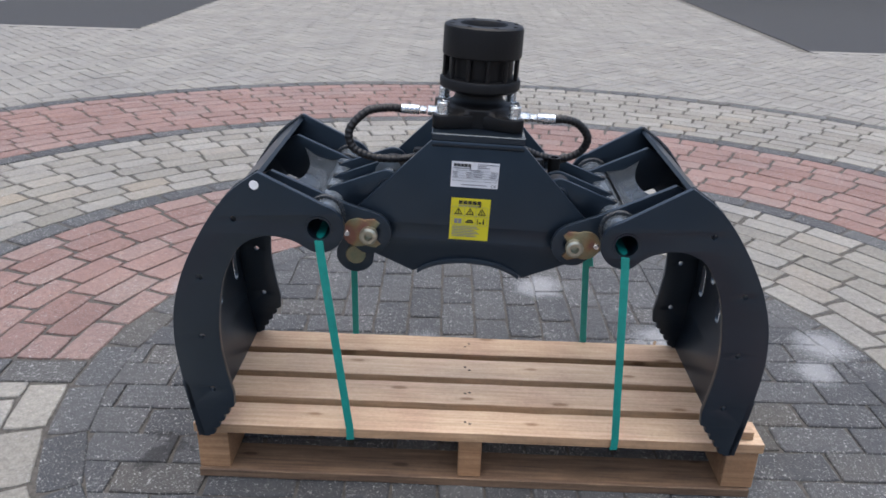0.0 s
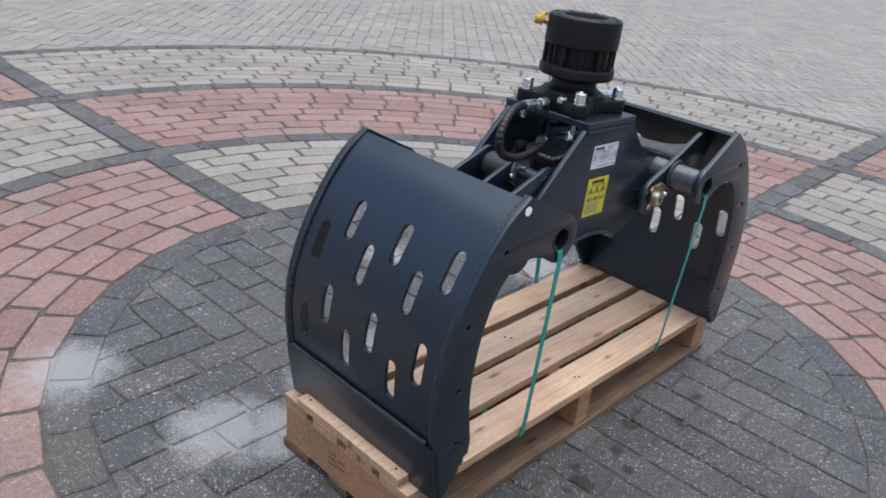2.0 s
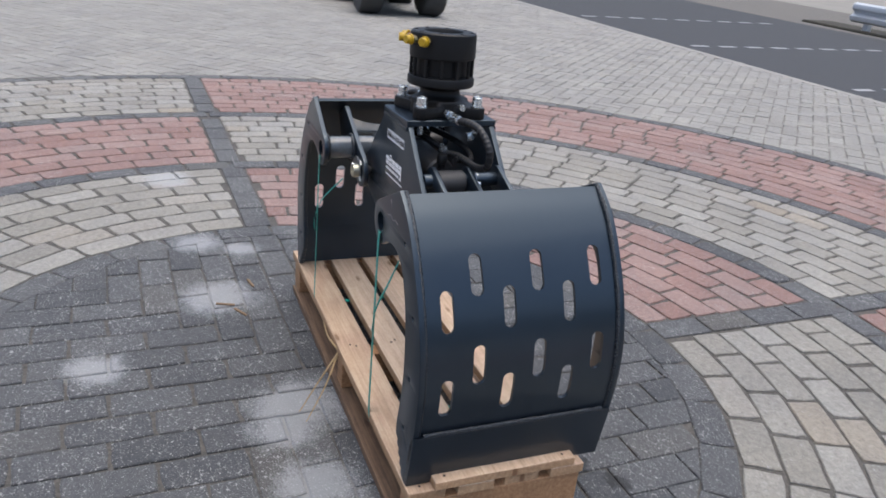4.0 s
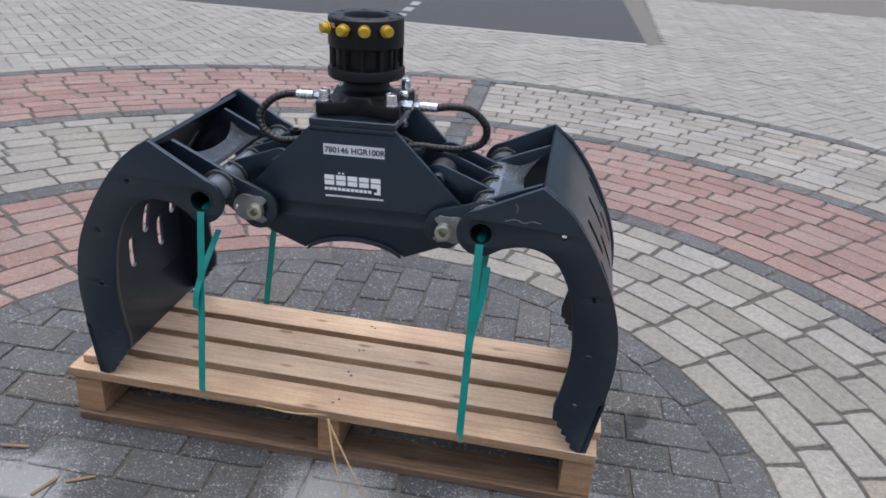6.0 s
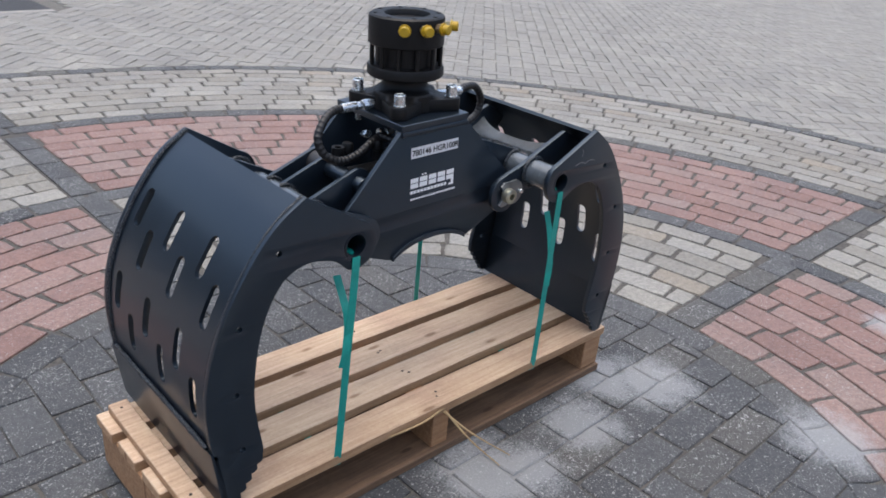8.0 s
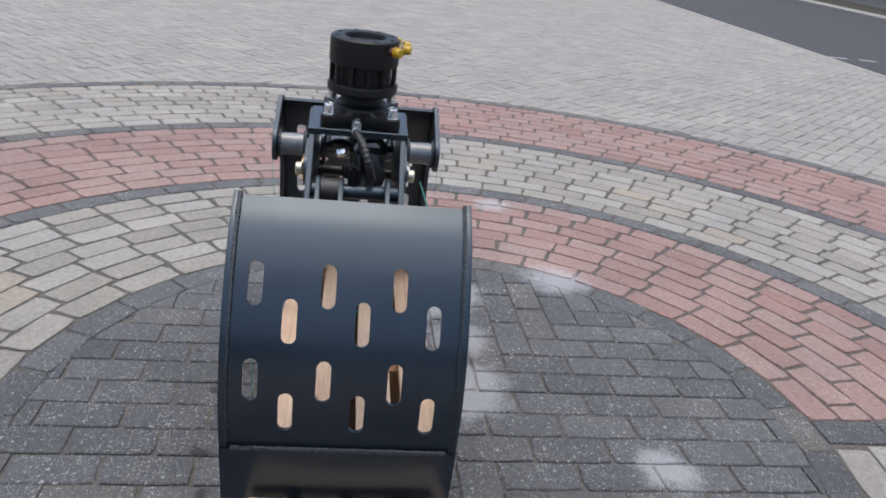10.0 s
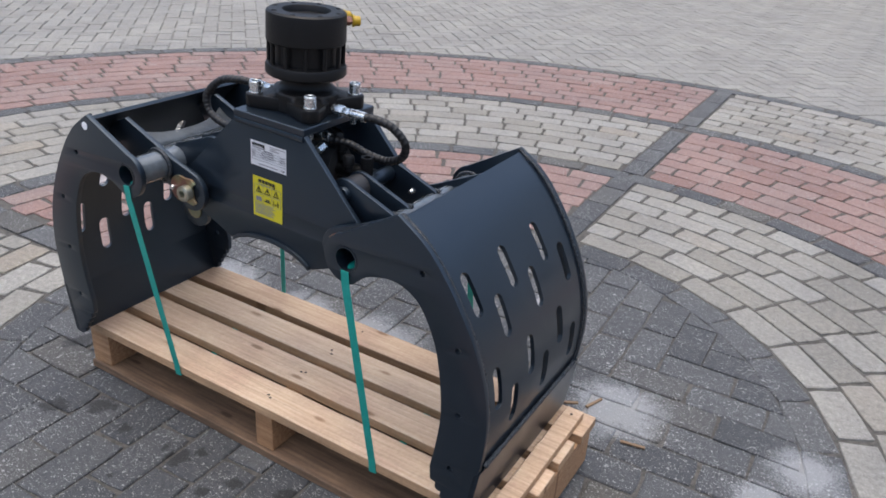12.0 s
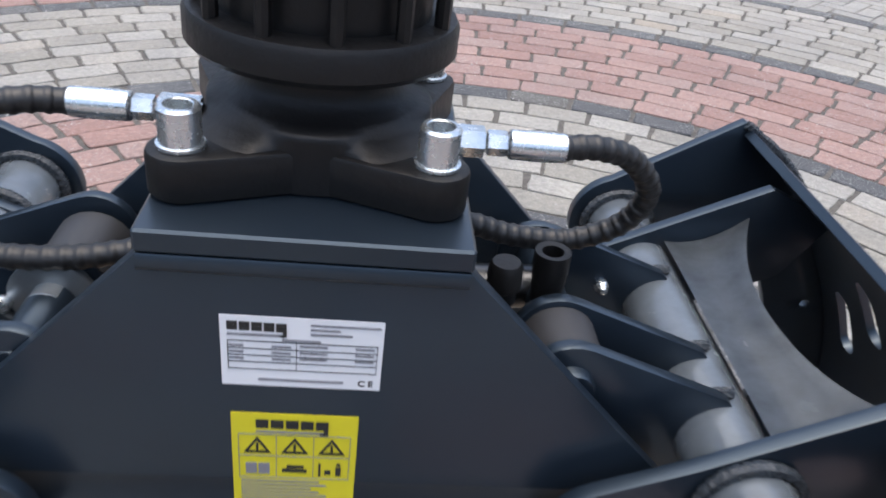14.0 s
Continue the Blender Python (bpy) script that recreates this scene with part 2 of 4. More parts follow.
WOOD_DARK = make_wood("brown_sawn_softwood", (0.43, 0.26, 0.142), (0.28, 0.155, 0.078), 2.0)
WOOD_OLD_SHADED = make_wood("grey_weathered_shaded_softwood", (0.23, 0.15, 0.092), (0.1, 0.062, 0.04), 5.0)
WOOD_SIDE_SHADE = make_wood("shaded_board_side", (0.54, 0.37, 0.225), (0.38, 0.235, 0.13), 3.0)
ZINC_DULL = plain("dull_zinc_plate", (0.3, 0.32, 0.33), 0.38, 0.85, 0.25, 60, 0.12)
NAIL = plain("dark_nail", (0.05, 0.04, 0.035), 0.5, 0.5)
CHIP = plain("brown_wood_chip", (0.2, 0.13, 0.075), 0.8)
STAMP = plain("burnt_stamp", (0.13, 0.085, 0.05), 0.8)
SPLINTER = plain("pale_splinter_wood", (0.372, 0.2604, 0.1364), 0.7)
SHEEN_PAINT.node_tree.nodes["Principled BSDF"].inputs["Coat Weight"].default_value = 0.6
CASTING.node_tree.nodes["Principled BSDF"].inputs["Specular IOR Level"].default_value = 0.3
BRICK_DARK = make_brick("dark_grey_paver", [(0.0, (0.05, 0.054, 0.059)), (0.4, (0.066, 0.07, 0.075)), (0.8, (0.083, 0.087, 0.091)), (1.0, (0.08, 0.077, 0.07))], 0.75, True)
BRICK_RED = make_brick("red_paver", [(0.0, (0.205, 0.122, 0.106)), (0.4, (0.235, 0.148, 0.13)), (0.8, (0.255, 0.172, 0.153)), (1.0, (0.235, 0.17, 0.152))], 0.62)
BRICK_BEIGE = make_brick("beige_paver", [(0.0, (0.2108, 0.2015, 0.1767)), (0.5, (0.248, 0.2387, 0.2139)), (0.92, (0.279, 0.2728, 0.2511)), (1.0, (0.248, 0.217, 0.1736))], 0.4)
BRICK_FIELD = make_brick("pale_field_paver", [(0.0, (0.222, 0.217, 0.2)), (0.5, (0.245, 0.24, 0.222)), (1.0, (0.268, 0.263, 0.245))], 0.15)
JOINT = make_joint("dark_joint_sand", (0.045, 0.043, 0.04), (0.12, 0.112, 0.1))
JOINT_PALE = make_joint("pale_joint_sand", (0.085, 0.082, 0.075), (0.17, 0.16, 0.145))
GROUND = plain("pale_far_paving", (0.2232, 0.2139, 0.1922), 0.85, 0.0, 0.12, 12, 0.3, 0.003)
ASPHALT = plain("grey_asphalt", (0.033, 0.035, 0.039), 0.75, 0.0, 0.22, 140, 0.5, 0.003)
ROAD_PAINT = plain("white_road_paint", (0.27, 0.275, 0.28), 0.6, 0.0, 0.2, 25, 0.2)
CONCRETE = plain("pale_concrete_edge", (0.2604, 0.2542, 0.2356), 0.8, 0.0, 0.2, 60, 0.3)
RAIL = plain("galvanised_rail", (0.4836, 0.507, 0.5382), 0.42, 0.4, 0.1, 8, 0.05)
TYRE = plain("worn_tyre_rubber", (0.0372, 0.0372, 0.0372), 0.75, 0.0, 0.3, 40, 0.3)
RED_BODY = plain("red_vehicle_paint", (0.31, 0.0682, 0.0434), 0.35, 0.0, 0.1, 20, 0.05)
BLACK_BODY = plain("black_vehicle_plastic", (0.025, 0.025, 0.027), 0.5, 0.0, 0.2, 30, 0.1)
BACKDROP = plain("distant_trees_and_roofs", (0.031, 0.0341, 0.031), 0.9, 0.0, 0.5, 0.6, 0.0)
WALL = plain("pale_metal_cladding", (0.5, 0.54, 0.58), 0.45, 0.0, 0.06, 2, 0.03)
SOIL_AND_SHADE = plain("dark_verge_soil_and_shade", (0.0372, 0.0341, 0.0248), 0.95, 0.0, 0.5, 12, 0.6, 0.01)


# ---- building helpers ----
def thing(name, at=(0, 0, 0), label="", category="", group="", kind=""):
    ob = new(name)
    ob.location = at
    ob.empty_display_size = 0.1
    return tagged(ob, label, category, group, kind)


def attach(ob, parent):
    if parent is not None:
        ob.parent = parent
        if parent.type == "EMPTY":
            ob.matrix_parent_inverse = Matrix.Translation(-Vector(parent.location))
    return ob


def part(name, bm, material, parent=None, label="", smooth=35):
    """Links a bmesh, in world places, as one mesh object under a thing or a part."""
    me = bpy.data.meshes.new(name)
    bmesh.ops.recalc_face_normals(bm, faces=bm.faces)
    bm.to_mesh(me)
    bm.free()
    me.materials.append(material)
    if smooth:
        me.polygons.foreach_set("use_smooth", [True] * len(me.polygons))
        me.set_sharp_from_angle(angle=radians(smooth))
    ob = attach(new(name, me), parent)
    return tagged(ob, label)


def box(x0, x1, y0, y1, z0, z1, bevel=0.0, seg=1):
    bm = bmesh.new()
    bmesh.ops.create_cube(bm, size=1.0, matrix=Matrix.LocRotScale(((x0 + x1) / 2, (y0 + y1) / 2, (z0 + z1) / 2), None, (x1 - x0, y1 - y0, z1 - z0)))
    if bevel:
        bmesh.ops.bevel(bm, geom=bm.edges[:], offset=bevel, segments=seg, affect="EDGES", profile=0.5)
    return bm


def lathe(profile, at, axis="z", n=40):
    """Turns (radius, height) steps round an axis through at."""
    bm = bmesh.new()
    rings = []
    turn = {"z": Matrix(), "y": Matrix.Rotation(radians(-90), 4, "X"), "x": Matrix.Rotation(radians(90), 4, "Y")}[axis] if isinstance(axis, str) else axis
    m = Matrix.Translation(at) @ turn
    for r, h in profile:
        if r < 1e-6:
            rings.append([bm.verts.new(m @ Vector((0, 0, h)))])
        else:
            rings.append([bm.verts.new(m @ Vector((r * math.cos(a), r * math.sin(a), h))) for a in (2 * math.pi * k / n for k in range(n))])
    for a, b in zip(rings, rings[1:]):
        for k in range(n):
            q = [a[k % len(a)], a[(k + 1) % len(a)], b[(k + 1) % len(b)], b[k % len(b)]]
            q = list(dict.fromkeys(q))
            if len(q) > 2:
                bm.faces.new(q)
    return bm


def glide(points, n=12):
    """A smooth line through a few points."""
    p = [Vector(q) for q in points]
    p = [2 * p[0] - p[1], *p, 2 * p[-1] - p[-2]]
    out = []
    for a, b, c, d in zip(p, p[1:], p[2:], p[3:]):
        for k in range(n):
            t = k / n
            out.append(0.5 * (2 * b + (c - a) * t + (2 * a - 5 * b + 4 * c - d) * t * t + (3 * b - a - 3 * c + d) * t ** 3))
    out.append(p[-2])
    return out


def sweep(line, radius, n=10, closed=True):
    """A tube along a line; radius may be a function of the way along it in metres."""
    bm = bmesh.new()
    side, rings, way = None, [], 0.0
    for k, p in enumerate(line):
        t = (line[min(k + 1, len(line) - 1)] - line[max(k - 1, 0)]).normalized()
        if side is None:
            side = t.orthogonal().normalized()
        side = (side - t * side.dot(t)).normalized()
        up = t.cross(side)
        way += (p - line[k - 1]).length if k else 0
        r = radius(way) if callable(radius) else radius
        rings.append([bm.verts.new(p + r * (math.cos(a) * side + math.sin(a) * up)) for a in (2 * math.pi * j / n for j in range(n))])
    for a, b in zip(rings, rings[1:]):
        for k in range(n):
            bm.faces.new((a[k], a[(k + 1) % n], b[(k + 1) % n], b[k]))
    if closed:
        bm.faces.new(rings[0])
        bm.faces.new(rings[-1])
    return bm


def flat_fill(loops, half=0.0, bevel=0.0):
    """Fills 2D loops (the inner ones are holes) and thickens them: a bmesh in the xy plane."""
    cu = bpy.data.curves.new("outline", "CURVE")
    cu.dimensions, cu.fill_mode = "2D", "BOTH" if half else "FRONT"
    cu.extrude, cu.bevel_depth, cu.bevel_resolution = max(half - bevel, 0), bevel, 1
    cu.offset = -bevel
    for loop in loops:
        s = cu.splines.new("POLY")
        s.points.add(len(loop) - 1)
        for q, (x, y) in zip(s.points, loop):
            q.co = (x, y, 0, 1)
        s.use_cyclic_u = True
    ob = bpy.data.objects.new("outline", cu)
    me = bpy.data.meshes.new_from_object(ob)
    bm = bmesh.new()
    bm.from_mesh(me)
    bpy.data.objects.remove(ob)
    bpy.data.curves.remove(cu)
    bpy.data.meshes.remove(me)
    bmesh.ops.remove_doubles(bm, verts=bm.verts, dist=1e-5)
    return bm


def plate(loops, y0, y1, bevel=0.0012):
    """A plate standing in the xz plane, from y0 to y1."""
    bm = flat_fill(loops, (y1 - y0) / 2, bevel)
    bm.transform(Matrix.Translation((0, (y0 + y1) / 2, 0)) @ Matrix.Rotation(radians(90), 4, "X"))
    return bm


def ring2(cx, cy, r, n=28, a0=0.0, a1=360.0, ends=False):
    k = n + 1 if ends else n
    return [(cx + r * math.cos(radians(a0 + (a1 - a0) * j / n)), cy + r * math.sin(radians(a0 + (a1 - a0) * j / n))) for j in range(k)]


def merge(*bms):
    out = bmesh.new()
    for b in bms:
        me = bpy.data.meshes.new("tmp")
        b.to_mesh(me)
        b.free()
        out.from_mesh(me)
        bpy.data.meshes.remove(me)
    return out


def bead(line, r, seed=0, ripple=1.0):
    """A weld bead: a ripple of overlapping drops."""
    return sweep(line, lambda w: r * (0.9 + ripple * (0.14 * abs(math.sin(w * 420 + seed)) + 0.16 * noise.noise((w * 70, seed, 0)))), 7)


# ---- ground ----
ground = part("ground", box(-300, 300, -300, 300, -0.3, -0.014), GROUND)
tagged(ground, "wide pale paved ground reaching far away", "ground", kind="structure")
bed = part("ground_bed", box(-17, 17, -14, 14, -0.1, -0.0085), JOINT_PALE)
tagged(bed, "dark sand bed in the paving joints", "ground", kind="structure")

SOUTH = Matrix.Translation((-1.1, -5.85, 0)) @ Matrix.Rotation(radians(2.4), 4, "Z") @ Matrix.Translation((1.1, 5.85, 0))
for name, x0, x1, y0, y1 in (("parking_asphalt_south", -1.05, 60, -10.75, -5.85), ("parking_asphalt_north_west", -60, -3.28, 6.38, 12.5), ("parking_asphalt_north_east", 3.44, 60, 6.38, 12.5)):
    slab = part("parking_asphalt", box(x0, x1, y0, y1, -0.1, -0.001, 0.0005), ASPHALT)
    tagged(slab, "dark grey worn asphalt parking area beside the paving", "asphalt", kind="structure")
    inner = y1 if y0 < 0 else y0
    out = 1 if y0 < 0 else -1
    edge = part("edging", box(x0, x1, inner, inner + 0.1 * out, -0.1, 0.002, 0.004) if out > 0 else box(x0, x1, inner - 0.1, inner, -0.1, 0.002, 0.004), CONCRETE)
    tagged(edge, "pale concrete edging strip along the asphalt", "edging", kind="structure")
    if y0 < 0:
        slab.matrix_basis = edge.matrix_basis = SOUTH


def bay_line(x, y0, y1):
    line = thing("parking_line", (x, y0, 0), "dashed white painted parking bay line on asphalt", "road marking", "bay lines", "structure")
    y = y0
    while abs(y - y0) < abs(y1 - y0):
        s = 1 if y1 > y0 else -1
        a, b = sorted((y, y + 0.25 * s))
        part("dash", box(x - 0.045, x + 0.045, a, b, -0.001, 0.003), ROAD_PAINT, line, smooth=0)
        y += 0.44 * s
    return line


for x in (1.3, 3.85, 6.25, 8.75):
    line = bay_line(x, -6.05, -9.9)
    line.matrix_basis = SOUTH @ line.matrix_basis
for x in (-5.74, -8.5, 5.95, 8.7):
    bay_line(x, 6.4, 9.4)


def guard_rail(x0, x1, y, face):
    rail = thing("guard_rail", ((x0 + x1) / 2, y, 0), "pale galvanised steel crash barrier along the parking area", "guard rail")
    prof = [(0.0, 0.14), (0.05, 0.17), (0.06, 0.2), (0.06, 0.24), (0.01, 0.28), (0.01, 0.32), (0.06, 0.36), (0.06, 0.4), (0.05, 0.43), (0.0, 0.46)]
    bm = bmesh.new()
    cols = []
    for x in (x0, x1):
        cols.append([bm.verts.new((x, y + face * d, z)) for d, z in prof] + [bm.verts.new((x, y + face * (d - 0.008), z)) for d, z in reversed(prof)])
    n = len(cols[0])
    for k in range(n):
        bm.faces.new((cols[0][k], cols[0][(k + 1) % n], cols[1][(k + 1) % n], cols[1][k]))
    bm.faces.new(cols[0])
    bm.faces.new(cols[1])
    part("beam", bm, RAIL, rail)
    x = x0 + 0.3
    while x < x1:
        part("post", box(x - 0.05, x + 0.05, y - face * 0.1, y - face * 0.012, -0.014, 0.42, 0.004), RAIL, rail)
        x += 2.0
    verge = part("verge", box(x0 - 1, x1 + 1, min(y - face * 0.6, y + face * 0.1), max(y - face * 0.6, y + face * 0.1), -0.1, 0.03, 0.02), SOIL_AND_SHADE)
    tagged(verge, "strip of dark soil under the crash barrier", "verge", kind="structure")


guard_rail(-2.0, 8.6, -10.85, 1)

kerb = part("edging", box(-40, 40, 12.5, 13.1, -0.1, 0.06, 0.01), CONCRETE)
tagged(kerb, "pale concrete kerb strip at the end of the parking area", "edging", kind="structure")
# dark slab in place of the shade along the hall's foot
verge = part("verge", box(-40, 40, 13.1, 15.25, -0.1, 0.05, 0.02), SOIL_AND_SHADE)
tagged(verge, "dark strip standing for the shade at the foot of a pale hall", "verge", kind="structure")


def hall():
    """A long pale hall of upright wall panels on a dark plinth."""
    # eastern length and upper wall are added, unseen, to block low sky glare
    h = thing("hall", (-1.5, 15.4, 0), "pale metal-clad hall behind the parking area, lengthened and raised out of view", "building")
    part("plinth", box(-30, 27, 15.3, 15.6, -0.014, 0.3, 0.01), CONCRETE, h, "grey concrete plinth")
    x = -30.0
    while x < 26.9:
        part("wall_panel", box(x + 0.01, x + 1.49, 15.26, 15.36, 0.3, 6.4, 0.008), WALL, h)
        x += 1.5
    part("wall", box(-30, 27, 15.37, 15.6, 0.3, 6.4, 0.01), WALL, h)
    part("roof_edge", box(-30.1, 27.1, 15.2, 15.7, 6.4, 6.65, 0.02), RAIL, h, "grey roof edge trim")


hall()

bm = bmesh.new()
low = [bm.verts.new((55 * math.cos(a), 55 * math.sin(a), -0.2)) for a in (2 * math.pi * k / 72 for k in range(72))]
high = [bm.verts.new((55 * math.cos(a), 55 * math.sin(a), 11 + 4 * noise.noise((3 * math.cos(a), 3 * math.sin(a), 0)))) for a in (2 * math.pi * k / 72 for k in range(72))]
for k in range(72):
    bm.faces.new((low[k], low[(k + 1) % 72], high[(k + 1) % 72], high[k]))
tagged(part("backdrop", bm, BACKDROP), "dark line of distant trees and roofs", "backdrop", kind="structure")

# ---- pallet ----
DECK = 0.143
pallet = thing("wooden_pallet", (0.033, 0.02, 0), "pale softwood pallet carrying the log grapple on the paving", "pallet")
PX0, PX1, PY0, PY1 = -0.577, 0.656, -0.182, 0.227


def board(name, x0, x1, y0, y1, z0, z1, mat, seed, parent, label=""):
    """A sawn board: slightly waney edges and chipped corners."""
    bm = box(x0, x1, y0, y1, z0, z1)
    long_x = x1 - x0 > y1 - y0
    axis = 0 if long_x else 1
    cuts = [e for e in bm.edges if abs((e.verts[0].co - e.verts[1].co)[axis]) > 0.05]
    bmesh.ops.subdivide_edges(bm, edges=cuts, cuts=22, use_grid_fill=True)
    bmesh.ops.bevel(bm, geom=[e for e in bm.edges if len(e.link_faces) == 2 and e.calc_face_angle(0) > 0.5], offset=0.0016, segments=1, affect="EDGES")
    for v in bm.verts:
        w = v.co[axis] * 9
        v.co.z += 0.0008 * noise.noise((w, seed, 0)) if v.co.z > (z0 + z1) / 2 else 0
        v.co[1 - axis] += 0.0014 * noise.noise((w, seed, 5 + (v.co[1 - axis] > (y0 + y1) / 2)))
    ob = part(name, bm, mat, parent, label, smooth=30)
    # side faces take a darker, more orange wood: gap shade put into the colour
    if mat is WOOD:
        ob.data.materials.append(WOOD_SIDE_SHADE)
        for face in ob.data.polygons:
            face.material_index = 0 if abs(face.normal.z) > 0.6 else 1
    return ob


def nail(x, y, z, parent):
    part("nail", lathe([(0, 0.0006), (0.0032, 0.0006), (0.0036, -0.002)], (x, y, z), n=8), NAIL, parent)


wide, gap = 0.083, 0.0257
for k in range(4):
    y0 = PY0 + k * (wide + gap)
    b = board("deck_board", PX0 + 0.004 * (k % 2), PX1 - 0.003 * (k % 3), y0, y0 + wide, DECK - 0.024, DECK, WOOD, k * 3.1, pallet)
    for x in (PX0 + 0.022, PX0 + 0.04, 0.012, 0.022, PX1 - 0.045, PX1 - 0.028):
        nail(x, y0 + 0.024 + 0.036 * random.random(), DECK, b)
for x0, x1 in ((PX0 + 0.004, PX0 + 0.072), (0.0, 0.05), (PX1 - 0.075, PX1 - 0.006)):
    board("bearer", x0, x1, PY0 + 0.006, PY1 - 0.008, 0.022, DECK - 0.024, WOOD_DARK, x0, pallet, "brown end-grain bearer beam")
# bottom boards: weathered brown, with the deck's shade also darkened into the wood
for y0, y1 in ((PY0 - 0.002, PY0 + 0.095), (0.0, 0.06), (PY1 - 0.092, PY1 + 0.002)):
    board("bottom_board", PX0 + 0.003, PX1 - 0.012, y0, y1, 0.0005, 0.0215, WOOD_OLD_SHADED, y0 * 9, pallet, "weathered brown bottom board, darkened for the shade under the deck")
for x0, x1, y0, y1 in ((PX0 - 0.002, PX0 + 0.032, -0.155, 0.172), (PX1 - 0.062, PX1 - 0.022, -0.17, 0.2)):
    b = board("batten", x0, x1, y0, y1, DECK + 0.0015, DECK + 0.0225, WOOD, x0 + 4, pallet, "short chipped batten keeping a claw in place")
    for y in (y0 + 0.025, y1 - 0.025):
        nail((x0 + x1) / 2, y, DECK + 0.0225, b)
stamp = part("stamp", merge(*[box(PX0 + 0.0028, PX0 + 0.0036, y - 0.012, y + 0.012, z, z + 0.004) for y, z in ((0.05, 0.085), (0.05, 0.072), (0.05, 0.058), (0.02, 0.08), (0.02, 0.065))]), STAMP, pallet, "faint burnt stamp marks", smooth=0)

for a, b, c in (((0.03, 0.222, 0.125), (-0.03, 0.27, 0.06), (-0.1, 0.335, 0.004)), ((0.025, 0.222, 0.126), (-0.01, 0.285, 0.06), (-0.055, 0.345, 0.003)), ((0.02, 0.224, 0.13), (0.1, 0.235, 0.128), (0.19, 0.228, 0.126))):
    s = part("wood_splinter", sweep(glide([a, b, c], 6), lambda w: 0.0028 * (1.1 - min(w, 0.25) / 0.3), 5), SPLINTER)
    tagged(s, "thin pale splinter torn from the pallet board", "splinter", "splinters at the pallet edge")
for x, y, a in ((0.52, 0.42, 30), (0.58, 0.46, 70), (0.72, 0.36, 10)):
    s = part("wood_chip", box(-0.03, 0.03, -0.004, 0.004, 0, 0.005, 0.001), CHIP)
    s.matrix_basis = pose(x, y, 0.001, 0, 0, a)
    tagged(s, "small brown wood chip lying on the pavers", "wood chip", "chips on the paving")

# ---- log grapple ----
GX = 0.007
grapple = thing("log_grapple", (GX, 0, DECK), "dark anthracite steel log grapple with rotator standing on a pallet", "log grapple")

OUTER = [(0.398, 0.724), (0.449, 0.687), (0.495, 0.632), (0.538, 0.562), (0.566, 0.5), (0.583, 0.44), (0.590, 0.375), (0.587, 0.31), (0.581, 0.264)]
INNER = [(0.483, 0.249), (0.493, 0.31), (0.498, 0.376), (0.490, 0.453), (0.475, 0.515), (0.448, 0.568), (0.420, 0.593), (0.382, 0.603), (0.338, 0.594), (0.312, 0.578)]
# cross tube and pivot pin of the west and the east claw; the frame leans to the east and the west claw is closed a little further
TUBES = {-1: (0.287, 0.618), 1: (0.286, 0.612)}
PIVOTS = {-1: (0.204, 0.5745), 1: (0.203, 0.571)}
PIVOT = (0.2025, 0.577)
LEAN = Matrix.Translation((GX, 0, 0.6)) @ Matrix.Rotation(radians(1.9), 4, "Y") @ Matrix.Translation((-GX, 0, -0.6))
CLOSED = Matrix.Translation((GX - 0.287, 0, 0.6235)) @ Matrix.Rotation(radians(-1.4), 4, "Y") @ Matrix.Translation((0.287 - GX, 0, -0.618))


def line2(points, n):
    return [(p.x, p.y) for p in glide([(x, z, 0) for x, z in points], n)]


def along(line):
    """Ways along a 2D line."""
    out = [0.0]
    for (a, b), (c, d) in zip(line, line[1:]):
        out.append(out[-1] + math.hypot(c - a, d - b))
    return out


def side_outline(tube):
    tip = [(0.576, 0.215), (0.562, 0.147), (0.558, DECK + 0.0008), (0.545, DECK + 0.0008)]
    teeth = []
    a, b = Vector((0.545, 0.147)), Vector((0.486, 0.232))
    for k in range(5):
        for j in range(5):
            t = (k + j / 5) / 5
            q = a.lerp(b, t) + Vector((-0.82, -0.57)) * 0.0075 * math.sin(math.pi * j / 5)
            teeth.append((q.x, q.y))
    lug = ring2(*tube, 0.048, 22, -70, -255, True)
    return line2(OUTER, 6) + tip + teeth + line2(INNER, 4)[:-1] + lug + [(0.392, 0.727)]


def mirrored(bm, sign):
    bm.transform(Matrix.Translation((GX, 0, 0)) @ Matrix.Diagonal((sign, 1, 1, 1)))
    return bm


HOLES = [(0.445, 0.636), (0.523, 0.515), (0.533, 0.385), (0.525, 0.262)]
SLOT_ROWS = [((0.0945, -0.0375, -0.17), 0.5955), ((0.16, 0.028, -0.105), 0.5395), ((0.0945, -0.0375, -0.17), 0.4325), ((0.16, 0.028, -0.105), 0.369)]


